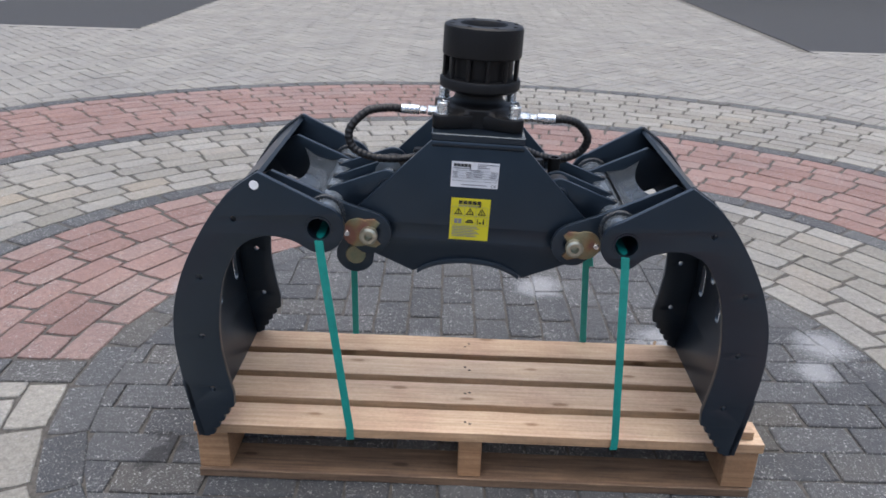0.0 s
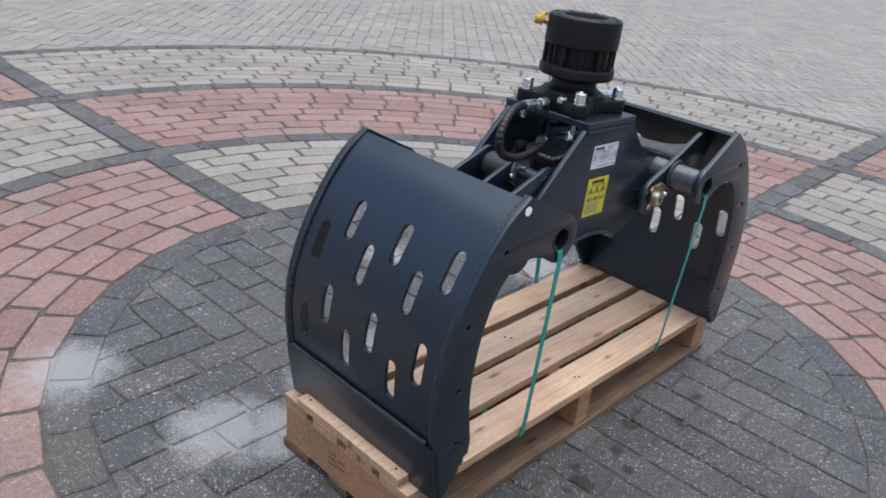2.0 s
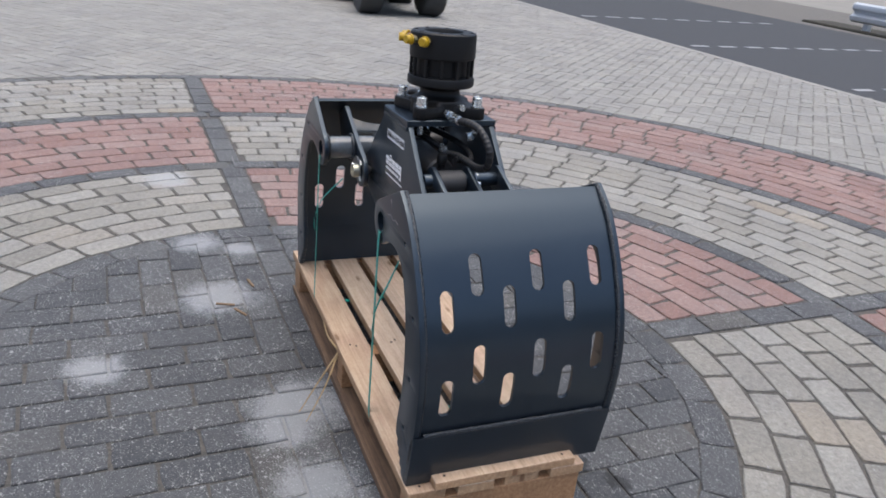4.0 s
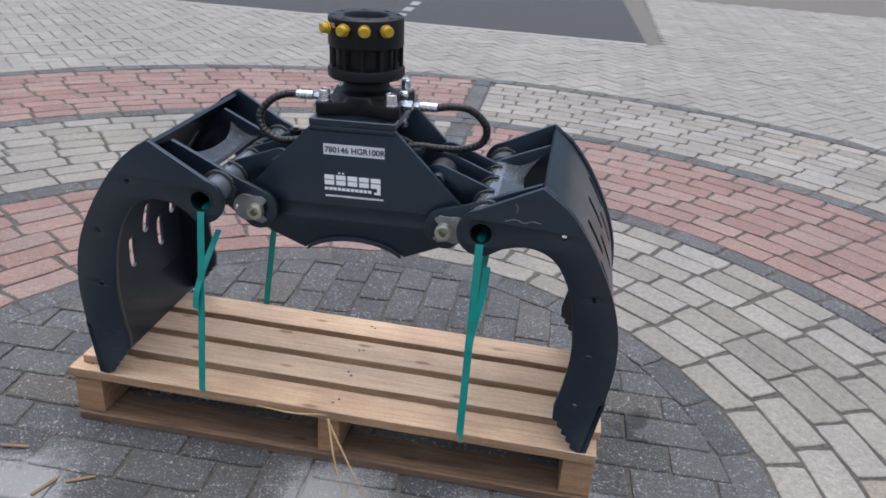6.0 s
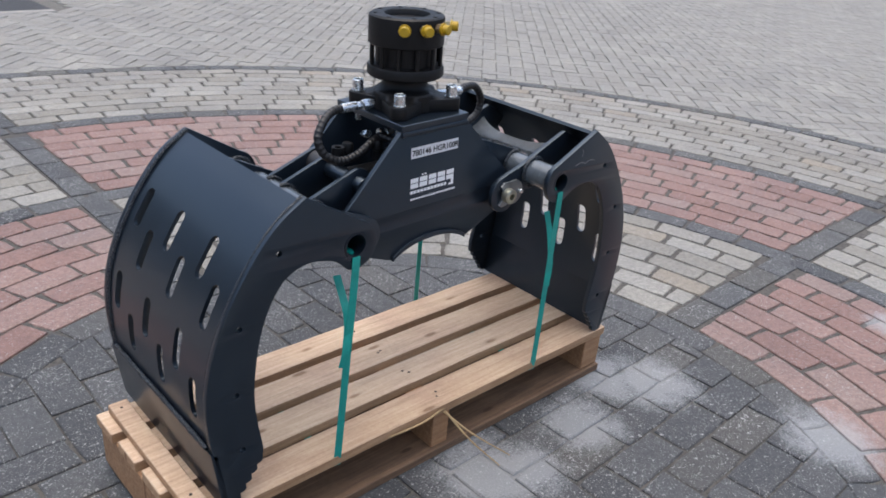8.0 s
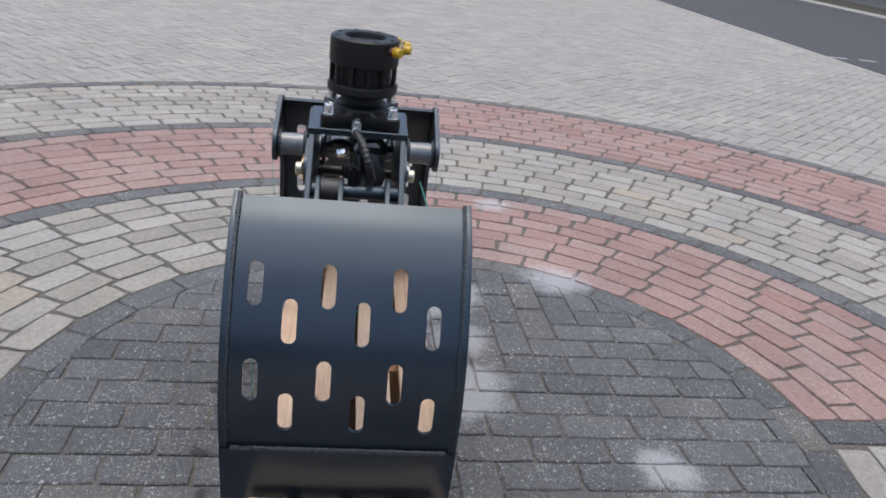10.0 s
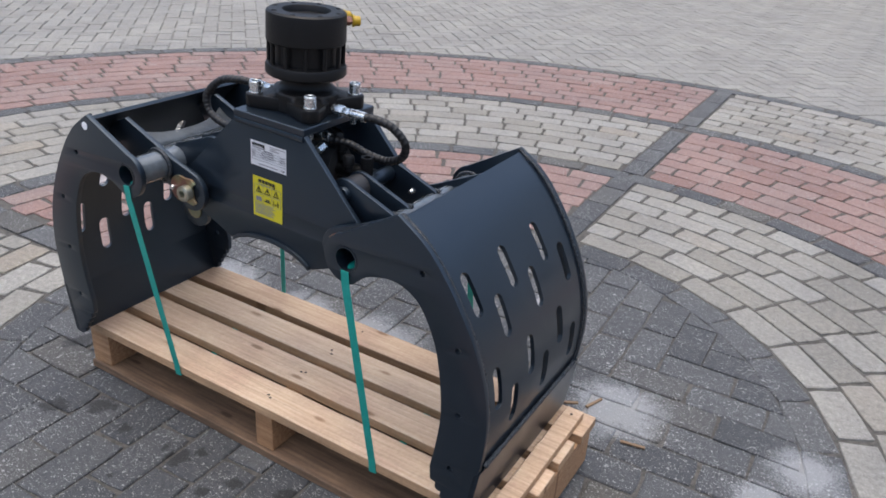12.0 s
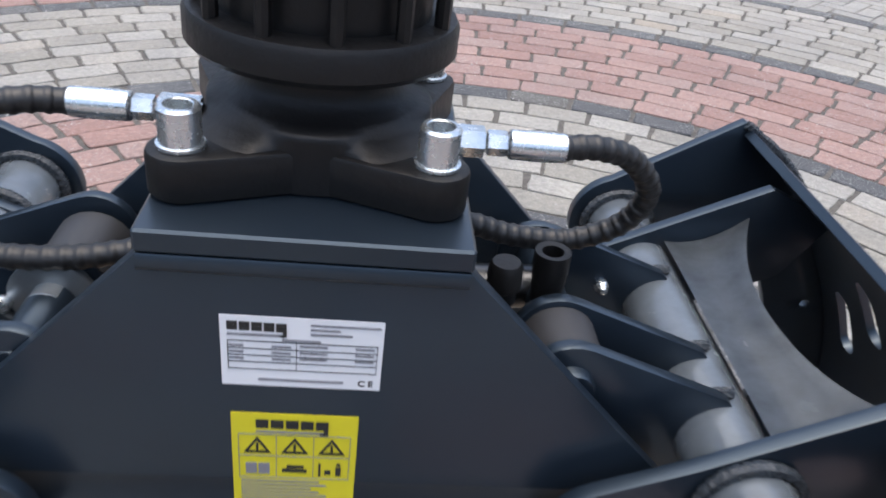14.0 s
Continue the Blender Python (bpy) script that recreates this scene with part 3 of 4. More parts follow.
def shell_mesh(shift):
    """The slotted curved back of a claw, rolled from a flat cut sheet."""
    path = line2([(x - 0.006 * max(0, min(1, (x - 0.39) * 20)), z - 0.003) for x, z in OUTER], 8)
    ways = along(path)
    total = ways[-1]

    def way_at(z):
        return next(w for w, (_, zz) in zip(ways, path) if zz <= z)

    loops = [[(0, -0.212), (total, -0.212), (total, 0.212), (0, 0.212)]]
    for ys, z in SLOT_ROWS:
        u = way_at(z)
        for y in (v + shift for v in ys):
            h, r = 0.028, 0.0135
            loops.append(ring2(u + h, y, r, 10, -90, 90, True) + ring2(u - h, y, r, 10, 90, 270, True))
    bm = flat_fill(loops)
    cuts = 46
    for k in range(1, cuts):
        u = total * k / cuts
        bmesh.ops.bisect_plane(bm, geom=bm.verts[:] + bm.edges[:] + bm.faces[:], plane_co=(u, 0, 0), plane_no=(1, 0, 0))
    fine_w, fine_x, fine_z = np.array(ways), np.array([q[0] for q in path]), np.array([q[1] for q in path])
    for v in bm.verts:
        u, y = v.co.x, v.co.y
        v.co = (float(np.interp(u, fine_w, fine_x)), y, float(np.interp(u, fine_w, fine_z)))
    bmesh.ops.recalc_face_normals(bm, faces=bm.faces)
    f = max(bm.faces, key=lambda q: q.calc_area())
    if f.normal.x < 0:
        bmesh.ops.reverse_faces(bm, faces=bm.faces)
    bmesh.ops.solidify(bm, geom=bm.faces[:], thickness=0.008)
    return bm


def fin_outline(tube, px, pz, r):
    """A lug plate from the tube to a pin."""
    t = Vector(tube)
    p = Vector((px, pz))
    d = (p - t).normalized()
    a = math.degrees(math.atan2(d.y, d.x))
    return ring2(px, pz, r, 12, a - 90, a + 90, True) + [(t.x - 0.03, t.y - 0.04), (t.x + 0.01, t.y - 0.025), (t.x + 0.012, t.y + 0.02), (t.x - 0.002, t.y + 0.036)]


def claw(sign):
    tube, pivot = TUBES[sign], PIVOTS[sign]
    shell = part("claw", mirrored(shell_mesh(0.0 if sign > 0 else 0.0045), sign), PAINT, grapple, "curved anthracite claw with slotted back plate", smooth=28)
    blade = plate([[(0.573, 0.272), (0.5865, 0.2795), (0.5685, 0.146), (0.553, 0.1445)]], -0.226, 0.226, 0.0012)
    part("cutting_edge", mirrored(blade, sign), PAINT, shell)
    part("weld_seam", mirrored(bead([Vector((0.5835 + 0.0006 * noise.noise((k, 0, 0)), -0.205 + 0.41 * k / 150, 0.2805 + 0.0015 * noise.noise((k * 0.2, 3, 0)))) for k in range(151)], 0.0048, 0, 1.6), sign), WELD, shell, "rippled painted weld across the claw")
    for y0, y1 in ((-0.226, -0.214), (0.214, 0.226)):
        part("side_plate", mirrored(plate([side_outline(tube), ring2(*tube, 0.025), *[ring2(x, z, 0.0055, 12) for x, z in HOLES]], y0, y1), sign), PAINT, shell)
        ys = y0 - 0.0005 if y0 > 0 else y1 + 0.0005
        edge = [Vector((x - 0.0015, ys + (0.002 if y0 < 0 else -0.002) * 0, z + 0.001)) for x, z in line2([(x - 0.004, z) for x, z in OUTER], 18)]
        part("weld_seam", mirrored(bead(edge, 0.0046, y0, 1.4), sign), WELD, shell)
    inner = [(0.389, 0.702), (0.425, 0.686), (0.452, 0.664), (0.42, 0.612), (0.35, 0.58)]
    loop = inner + ring2(*tube, 0.044, 8, -60, -110, True) + ring2(*pivot, 0.044, 18, -70, -250, True) + [(0.246, 0.635)]
    for y0, y1 in ((-0.136, -0.124), (0.124, 0.136)):
        part("inner_plate", mirrored(plate([loop, ring2(*pivot, 0.014, 16)], y0, y1), sign), PAINT, shell)
    pipe = lathe([(0.0252, -0.2135), (0.031, -0.2135), (0.031, 0.2135), (0.0252, 0.2135), (0.0252, -0.2135)], (tube[0], 0, tube[1]), "y", 32)
    pipe = part("cross_tube", mirrored(pipe, sign), SHEEN_PAINT, shell, "scuffed cross tube, paled by a painted-in sky sheen")
    bore = lathe([(0.0214, -0.2264), (0.0248, -0.2268), (0.0248, 0.2268), (0.0214, 0.2264), (0.0214, -0.2264)], (tube[0], 0, tube[1]), "y", 32)
    part("bore", mirrored(bore, sign), PAINT, pipe, "dark painted tube bore")
    for y in (-0.209, -0.141, 0.141, 0.209):
        part("weld_seam", mirrored(bead([Vector((tube[0] + 0.034 * math.cos(a), y, tube[1] + 0.034 * math.sin(a))) for a in (k * 0.06 for k in range(106))], 0.005, y), sign), WELD, shell)
    # channel plate between the inner plates, hollowed towards the opening
    bm = bmesh.new()
    grid = []
    for j in range(25):
        y = -0.123 + 0.246 * j / 24
        reach = 0.044 + 0.028 * (abs(y) / 0.123) ** 2
        row = []
        for k in range(7):
            s = k / 6
            x = 0.302 + reach * s
            z = 0.646 + 0.016 * s * s * (abs(y) / 0.123) ** 3 + 0.012 * s - 0.006 * math.sin(math.pi * s)
            row.append(bm.verts.new((x, y, z)))
        grid.append(row)
    for a, b in zip(grid, grid[1:]):
        for k in range(6):
            bm.faces.new((a[k], a[k + 1], b[k + 1], b[k]))
    bmesh.ops.solidify(bm, geom=bm.faces[:], thickness=0.007)
    part("channel_plate", mirrored(bm, sign), SHEEN_PAINT, shell, "scuffed curved stiffening plate, paled by a painted-in sky sheen")
    px, pz = 0.172, 0.66
    for y in ((-0.08, -0.03, 0.07) if sign > 0 else (-0.088, -0.012, 0.072)):
        part("lug", mirrored(plate([fin_outline(tube, px, pz, 0.031)], y - 0.005, y + 0.005), sign), PAINT, shell)
        part("weld_seam", mirrored(bead([Vector((tube[0] + 0.034 * math.cos(a), y + 0.006, tube[1] + 0.034 * math.sin(a))) for a in (1.4 + k * 0.06 for k in range(36))], 0.0045, y), sign), WELD, shell)
    part("cylinder_pin", mirrored(lathe([(0, -0.094), (0.0145, -0.094), (0.016, -0.09), (0.016, 0.092), (0.0145, 0.095), (0, 0.095)], (px, 0, pz), "y", 20), sign), PAINT, shell, "cross pin of the hydraulic cylinder")
    # pivot pin with its locking plates
    for f in (-1, 1):
        y = 0.1365 * f
        c = Vector(pivot)
        keeper = ring2(c.x + 0.022, c.y + 0.003, 0.03, 16, -115, 115, True) + [(c.x - 0.012, c.y + 0.031), (c.x - 0.022, c.y + 0.022), (c.x - 0.014, c.y + 0.012), (c.x - 0.014, c.y - 0.012), (c.x - 0.022, c.y - 0.022), (c.x - 0.012, c.y - 0.029)]
        k = part("keeper_plate", mirrored(plate([keeper], min(y, y + 0.006 * f), max(y, y + 0.006 * f)), sign), YELLOW_ZINC if f < 0 else ZINC_DULL, shell, "yellow zinc-plated pin keeper plate" if f < 0 else "dull grey zinc-plated pin keeper plate")
        turn = Matrix.Rotation(radians(-90 * f), 4, "X")
        part("pin_head", mirrored(lathe([(0, 0.002), (0.007, 0.002), (0.008, 0.016), (0.013, 0.0165), (0.0175, 0.014), (0.0175, 0.0)], (c.x, y + 0.006 * f, c.y), turn, 24), sign), PIN_ZINC, k, "straw-coloured zinc pin head")
        part("lock_screw", mirrored(lathe([(0, 0.006), (0.005, 0.006), (0.006, 0.004), (0.006, 0)], (c.x + 0.043, y + 0.006 * f, c.y + 0.003), turn, 12), sign), ZINC, k)
    part("pivot_pin", mirrored(lathe([(0, -0.135), (0.0135, -0.135), (0.0135, 0.135), (0, 0.135)], (pivot[0], 0, pivot[1]), "y", 20), sign), BLACK_BODY, shell)
    return shell


left, right = claw(-1), claw(1)
keeper = part("keeper_plate", mirrored(plate([ring2(0.172, 0.662, 0.03, 20, -60, 250, True) + [(0.205, 0.645), (0.212, 0.652)]], -0.025, -0.0185), -1), ZINC_DULL, left, "zinc-plated pin keeper plate")
part("pin_head", mirrored(lathe([(0, 0.014), (0.012, 0.014), (0.0145, 0.012), (0.0145, 0.0)], (0.172, -0.025, 0.662), Matrix.Rotation(radians(90), 4, "X"), 20), -1), ZINC_DULL, keeper)
part("lock_screw", mirrored(lathe([(0, 0.008), (0.005, 0.007), (0.006, 0.004), (0.006, 0)], (0.204, -0.025, 0.66), Matrix.Rotation(radians(90), 4, "X"), 12), -1), ZINC, keeper)
lug = part("link_lug", mirrored(plate([ring2(0.238, 0.512, 0.04, 24, -150, 40, True) + [(0.25, 0.59), (0.19, 0.58)]], -0.098, -0.086), -1), PAINT, left, "lower lug of the linkage under the pivot")
part("pin_head", mirrored(lathe([(0, 0.004), (0.019, 0.004), (0.0205, 0.0025), (0.0205, 0)], (0.238, -0.098, 0.512), Matrix.Rotation(radians(90), 4, "X"), 24), -1), YELLOW_ZINC, lug, "greenish zinc pin end")
for x0, z0, way in ((0.33, 0.652, ((0, 0), (0.02, 0.006), (0.036, 0.001), (0.05, 0.007), (0.068, 0.005))), (0.345, 0.69, ((0, 0), (0.006, -0.008), (0.004, -0.018)))):
    part("scratch", mirrored(sweep(glide([(x0 + a, 0.2261, z0 + c) for a, c in way], 6), 0.0007, 5), -1), LABEL_GREY, left, "pale scratch in the paint")
dot = part("sticker_dot", mirrored(lathe([(0, 0.0008), (0.0085, 0.0008), (0.0088, 0)], (0.4, -0.2262, 0.703), Matrix.Rotation(radians(90), 4, "X"), 20), -1), WHITE_PRINT, left, "round white sticker")

# central body
TOPZ = 0.766
low_arc = [(0.118 * math.cos(a), 0.466 + 0.056 * math.sin(a)) for a in (radians(152 - 4.0 * k) for k in range(32))]
half = [(0.0885, TOPZ), (0.205, 0.645)] + ring2(PIVOT[0] + 0.005, PIVOT[1], 0.046, 10, 45, -75, True)
outline = half + [(0.112, 0.487)] + [(x, z) for x, z in reversed(low_arc)] + [(-0.112, 0.487)] + [(-x, z) for x, z in reversed(half)]
body = part("body", mirrored(plate([outline, ring2(*PIVOT, 0.0138, 16), ring2(-PIVOT[0], PIVOT[1], 0.0138, 16)], -0.109, -0.097), 1), PAINT, grapple, "anthracite central grapple frame")
part("back_plate", mirrored(plate([outline, ring2(*PIVOT, 0.0138, 16), ring2(-PIVOT[0], PIVOT[1], 0.0138, 16)], 0.096, 0.108), 1), PAINT, body)
part("top_plate", mirrored(box(-0.0905, 0.0905, -0.112, 0.112, TOPZ + 0.0005, TOPZ + 0.015, 0.0016), 1), PAINT, body)
for face, y in ((-1, -0.109), (1, 0.108)):
    bm = bmesh.new()
    rows = []
    for k in range(91):
        w = 0.0004 * noise.noise((k * 0.12, y * 40, 0))
        x = -0.089 + 0.178 * k / 90
        rows.append([bm.verts.new((GX + x, y + face * d, TOPZ + z)) for d, z in ((-0.001, 0.0), (0.0026, 0.0002), (0.0056, -0.006 + w), (0.0036, -0.0095 + w), (-0.001, -0.0125 + w))])
    for p, q in zip(rows, rows[1:]):
        for k in range(5):
            bm.faces.new((p[k], p[(k + 1) % 5], q[(k + 1) % 5], q[k]))
    bm.faces.new(rows[0])
    bm.faces.new(rows[-1])
    part("weld_seam", bm, PAINT, body, "smooth painted weld under the top plate", smooth=60)
rim = [(x, z + 0.001) for x, z in low_arc] + [(x * 1.0, z - 0.009) for x, z in reversed(low_arc)]
part("bottom_plate", mirrored(plate([rim], -0.114, 0.113, 0.001), 1), PAINT, body, "curved plate along the bottom arch")

# hydraulic cylinder between the claws
cyl = part("cylinder", lathe([(0, -0.112), (0.03, -0.112), (0.034, -0.108), (0.034, 0.05), (0.038, 0.052), (0.038, 0.072), (0.03, 0.075), (0.0, 0.075)], (GX, 0.03, 0.665), "x", 28), BLACK_BODY, grapple, "black hydraulic cylinder inside the frame")
part("rod", lathe([(0, 0.07), (0.017, 0.07), (0.017, 0.165), (0, 0.165)], (GX, 0.025, 0.66), "x", 20), BARE_STEEL, cyl, "bright steel piston rod")
part("rod_eye", lathe([(0.016, -0.019), (0.027, -0.019), (0.027, 0.019), (0.016, 0.019), (0.016, -0.019)], (GX + 0.172, -0.055, 0.66), "y", 24), BLACK_BODY, cyl)
part("barrel_eye", lathe([(0.016, -0.03), (0.03, -0.03), (0.03, 0.03), (0.016, 0.03), (0.016, -0.03)], (GX - 0.172, 0.03, 0.66), "y", 24), BLACK_BODY, cyl)
for x, y, h in ((0.085, 0.02, 0.722), (0.132, -0.02, 0.712), (-0.115, 0.03, 0.712)):
    part("port", lathe([(0, h - 0.69), (0.010, h - 0.69), (0.0125, h - 0.695), (0.0125, h - 0.71), (0.01, h - 0.712), (0.01, -0.01)], (GX + x, y, 0.69), "z", 14), CASTING, cyl)
part("open_port", lathe([(0.008, 0.012), (0.013, 0.0125), (0.0135, 0.0), (0.011, -0.03), (0.008, -0.03), (0.008, 0.012)], (GX + 0.167, -0.005, 0.7), "z", 16), CASTING, cyl, "open black port")
part("grease_nipple", lathe([(0, 0.012), (0.003, 0.011), (0.0045, 0.006), (0.006, 0.004), (0.006, 0)], (GX + 0.232, 0.0648, 0.636), Matrix.Rotation(radians(90), 4, "X"), 10), ZINC, cyl)


# rotator
RX, RY = 0.0045, 0.003
rot = part("rotator", lathe([(0.0, 0.962), (0.044, 0.962), (0.046, 0.972), (0.0475, 0.974), (0.073, 0.974), (0.077, 0.971), (0.078, 0.967), (0.0785, 0.917), (0.076, 0.914), (0.05, 0.9135), (0, 0.9135)], (RX, RY, 0), n=64), CASTING, grapple, "black round hydraulic rotator head")
part("rotor_core", lathe([(0.0, 0.915), (0.0635, 0.915), (0.0635, 0.87), (0.0, 0.87)], (RX, RY, 0), n=40), CASTING, rot)
for k in range(12):
    a = 2 * math.pi * (k + 0.3) / 12
    part("pillar", lathe([(0, 0.9145), (0.0045, 0.9145), (0.0045, 0.87), (0, 0.87)], (RX + 0.0725 * math.cos(a), RY + 0.0725 * math.sin(a), 0), n=8), CASTING, rot)
part("lower_flange", lathe([(0, 0.8735), (0.072, 0.8735), (0.0785, 0.872), (0.0805, 0.868), (0.0805, 0.854), (0.077, 0.85), (0.056, 0.846), (0.047, 0.84), (0.042, 0.832), (0.044, 0.82), (0, 0.82)], (RX, RY, 0), n=64), CASTING, rot)
for k in range(8):
    a = 2 * math.pi * (k + 0.4) / 8
    part("top_screw", lathe([(0, 0.9755), (0.0042, 0.9755), (0.005, 0.974)], (RX + 0.066 * math.cos(a), RY + 0.066 * math.sin(a), 0), n=8), CASTING, rot)

# cast foot with four ears
ear, bz = 0.07, TOPZ + 0.0155
foot_line = []
for k in range(4):
    a = 45 + 90 * k
    ex, ey = ear * math.copysign(1, math.cos(radians(a))), ear * math.copysign(1, math.sin(radians(a)))
    foot_line += ring2(ex, ey, 0.0195, 10, a - 62, a + 62, True)
    m = radians(a + 45)
    foot_line.append((0.065 * math.cos(m), 0.065 * math.sin(m)))
bm = flat_fill([foot_line], 0.0135, 0.003)
bm.transform(Matrix.Translation((RX, RY, bz + 0.0135)))
foot = part("rotator_foot", bm, CASTING, rot, "black cast foot with four bolted ears")
bm = bmesh.new()
rows = []
# height, radius towards the four sides, radius towards the four ears
for z, flat, horn in ((0.85, 0.0515, 0.0515), (0.842, 0.0485, 0.0485), (0.832, 0.0485, 0.0485), (0.825, 0.053, 0.053), (0.8215, 0.06, 0.0595), (0.8195, 0.0675, 0.0625), (0.8175, 0.0693, 0.064), (0.8145, 0.0696, 0.069), (0.811, 0.0696, 0.0775), (0.808, 0.0696, 0.085), (0.797, 0.0696, 0.087), (0.7825, 0.0696, 0.087)):
    ring = []
    for j in range(72):
        a = 2 * math.pi * j / 72
        u = min(1.0, max(0.0, 0.5 - 1.1 * (math.cos(4 * a) - 0.1)))
        r = flat + (horn - flat) * u * u * (3 - 2 * u)
        ring.append(bm.verts.new((RX + r * math.cos(a), RY + r * math.sin(a), z)))
    rows.append(ring)
for p, q in zip(rows, rows[1:]):
    for j in range(72):
        bm.faces.new((p[j], p[(j + 1) % 72], q[(j + 1) % 72], q[j]))
bm.faces.new(rows[0])
bm.faces.new(rows[-1])
part("foot_neck", bm, CASTING, foot, smooth=38)


def socket_bolt(x, y, z, parent):
    b = part("bolt", lathe([(0, 0.009), (0.0076, 0.009), (0.0076, 0.0232), (0.0083, 0.0238), (0.0105, 0.0237), (0.0118, 0.022), (0.0118, 0.0025), (0.0135, 0.002), (0.0135, 0.0)], (x, y, z), n=22), ZINC, parent, "zinc socket-head bolt")
    return b


for sx in (-1, 1):
    for sy in (-1, 1):
        socket_bolt(RX + sx * ear, RY + sy * ear, bz + 0.0275, foot)
        part("bolt_end", lathe([(0, -0.022), (0.006, -0.022), (0.0075, -0.02), (0.0075, -0.0005), (0, -0.0005)], (RX + sx * ear, RY + sy * ear, TOPZ), n=12), ZINC, foot)

for k, a in enumerate((42, 14, -13, -41)):
    d = Vector((math.sin(radians(a)), math.cos(radians(a)), 0))
    m = d.to_track_quat("Z", "Y").to_matrix().to_4x4()
    base = Vector((RX, RY, 0.955)) + d * 0.0775
    fit = part("port_fitting", lathe([(0.0, 0.0), (0.0095, 0.0), (0.0095, 0.008), (0.007, 0.009), (0.007, 0.016), (0, 0.016)], base, m, 6), YELLOW_ZINC, rot)
    part("cap", lathe([(0.0, 0.028), (0.0085, 0.028), (0.0098, 0.0265), (0.0098, 0.016), (0.0125, 0.0155), (0.0125, 0.0125), (0.0085, 0.0115)], base, m, 18), YELLOW_CAP, fit, "yellow plastic port cap")


def hose(points, name="hose", guard=True, r=0.0085):
    line = glide(points, 44)
    rad = (lambda w: r + 0.0009 * max(0.0, math.sin(w * 2 * math.pi / 0.0105)) ** 0.5 - 0.0004) if guard else r
    return part(name, sweep(line, rad, 12), BLACK_RUBBER, grapple, "black hydraulic hose in spiral guard")


def ferrule(a, b, parent):
    d = Vector(b) - Vector(a)
    m = d.to_track_quat("Z", "Y").to_matrix().to_4x4()
    n = d.length
    part("ferrule", lathe([(0, 0), (0.0085, 0), (0.0098, 0.001), (0.0102, n * 0.5), (0.0098, n - 0.001), (0.008, n), (0, n)], a, m, 18), ZINC, parent, "zinc crimp ferrule")


def nut(at, way, n, r, parent, label="zinc hexagon fitting"):
    m = Vector(way).to_track_quat("Z", "Y").to_matrix().to_4x4()
    part("fitting", lathe([(0, 0), (r * 0.93, 0), (r, 0.0012), (r, n - 0.0012), (r * 0.93, n), (0, n)], at, m, 6), ZINC, parent, label)


hl = hose([(-0.145, 0.01, 0.806), (-0.175, 0.0, 0.808), (-0.215, -0.012, 0.8), (-0.247, -0.022, 0.765), (-0.24, -0.025, 0.728), (-0.2, -0.024, 0.71), (-0.15, -0.02, 0.708), (-0.1, -0.01, 0.713), (-0.06, 0.01, 0.71)])
ferrule((-0.109, 0.01, 0.806), (-0.147, 0.01, 0.806), hl)
nut((-0.095, 0.01, 0.806), (-1, 0, 0), 0.013, 0.0085, hl)
nut((-0.066, 0.01, 0.806), (-1, 0, 0), 0.026, 0.0105, hl)
hr = hose([(0.165, -0.005, 0.797), (0.19, 0.0, 0.797), (0.22, 0.012, 0.785), (0.243, 0.024, 0.755), (0.232, 0.033, 0.722), (0.195, 0.035, 0.704), (0.15, 0.03, 0.708), (0.11, 0.02, 0.722), (0.06, 0.0, 0.728)])
ferrule((0.13, -0.005, 0.797), (0.168, -0.005, 0.797), hr)
nut((0.116, -0.005, 0.797), (1, 0, 0), 0.013, 0.0085, hr)
nut((0.088, -0.005, 0.797), (1, 0, 0), 0.026, 0.0105, hr)
part("plug", lathe([(0, 0.016), (0.007, 0.016), (0.008, 0.014), (0.008, 0)], (-0.062, -0.026, 0.808), Matrix.Rotation(radians(-90), 4, "Y"), 14), ZINC, foot, "zinc plug")
for pts in ([(0.06, 0.0, 0.728), (0.0, -0.03, 0.72), (-0.05, -0.055, 0.705), (-0.09, -0.05, 0.69), (-0.115, 0.0, 0.7)], [(-0.06, 0.01, 0.71), (0.0, 0.05, 0.73), (0.05, 0.06, 0.72), (0.085, 0.02, 0.73)]):
    hose(pts, r=0.0075)
for at, way in (((0.055, 0.0, 0.728), (1, 0, 0.1)), ((-0.07, 0.012, 0.712), (1, 0, 0)), ((0.08, -0.045, 0.715), (0, 1, 0.3)), ((-0.06, -0.06, 0.73), (0.3, 0.2, 1))):
    nut(at, way, 0.02, 0.0095, cyl)

# ---- labels on the frame ----
YF, YB = -0.1092, 0.1082


def flat(x0, x1, z0, z1, face=-1, lift=0.0):
    y = YF - lift if face < 0 else YB + lift
    z0, z1 = z0 - 0.002, z1 - 0.002
    return box(x0, x1, min(y, y + face * 0.0005), max(y, y + face * 0.0005), z0, z1)


def bars(rects, face, lift):
    return merge(*[flat(*r, face, lift) for r in rects])


def lettering(text, size, x, z, face, lift):
    """Flat letters on the front (face -1) or back (face 1) plate."""
    cu = bpy.data.curves.new("letters", "FONT")
    cu.body, cu.size, cu.extrude, cu.align_x, cu.offset = text, size, 0.0002, "LEFT", size * 0.025
    ob = bpy.data.objects.new("letters", cu)
    me = bpy.data.meshes.new_from_object(ob)
    bm = bmesh.new()
    bm.from_mesh(me)
    bpy.data.objects.remove(ob)
    bpy.data.meshes.remove(me)
    y, x, z = (YF - lift if face < 0 else YB + lift), x, z - 0.002
    bm.transform(Matrix.Translation((x, y, z)) @ Matrix.Rotation(radians(90), 4, "X") if face < 0 else Matrix.Translation((x, y, z)) @ Matrix.Rotation(radians(180), 4, "Z") @ Matrix.Rotation(radians(90), 4, "X"))
    return bm


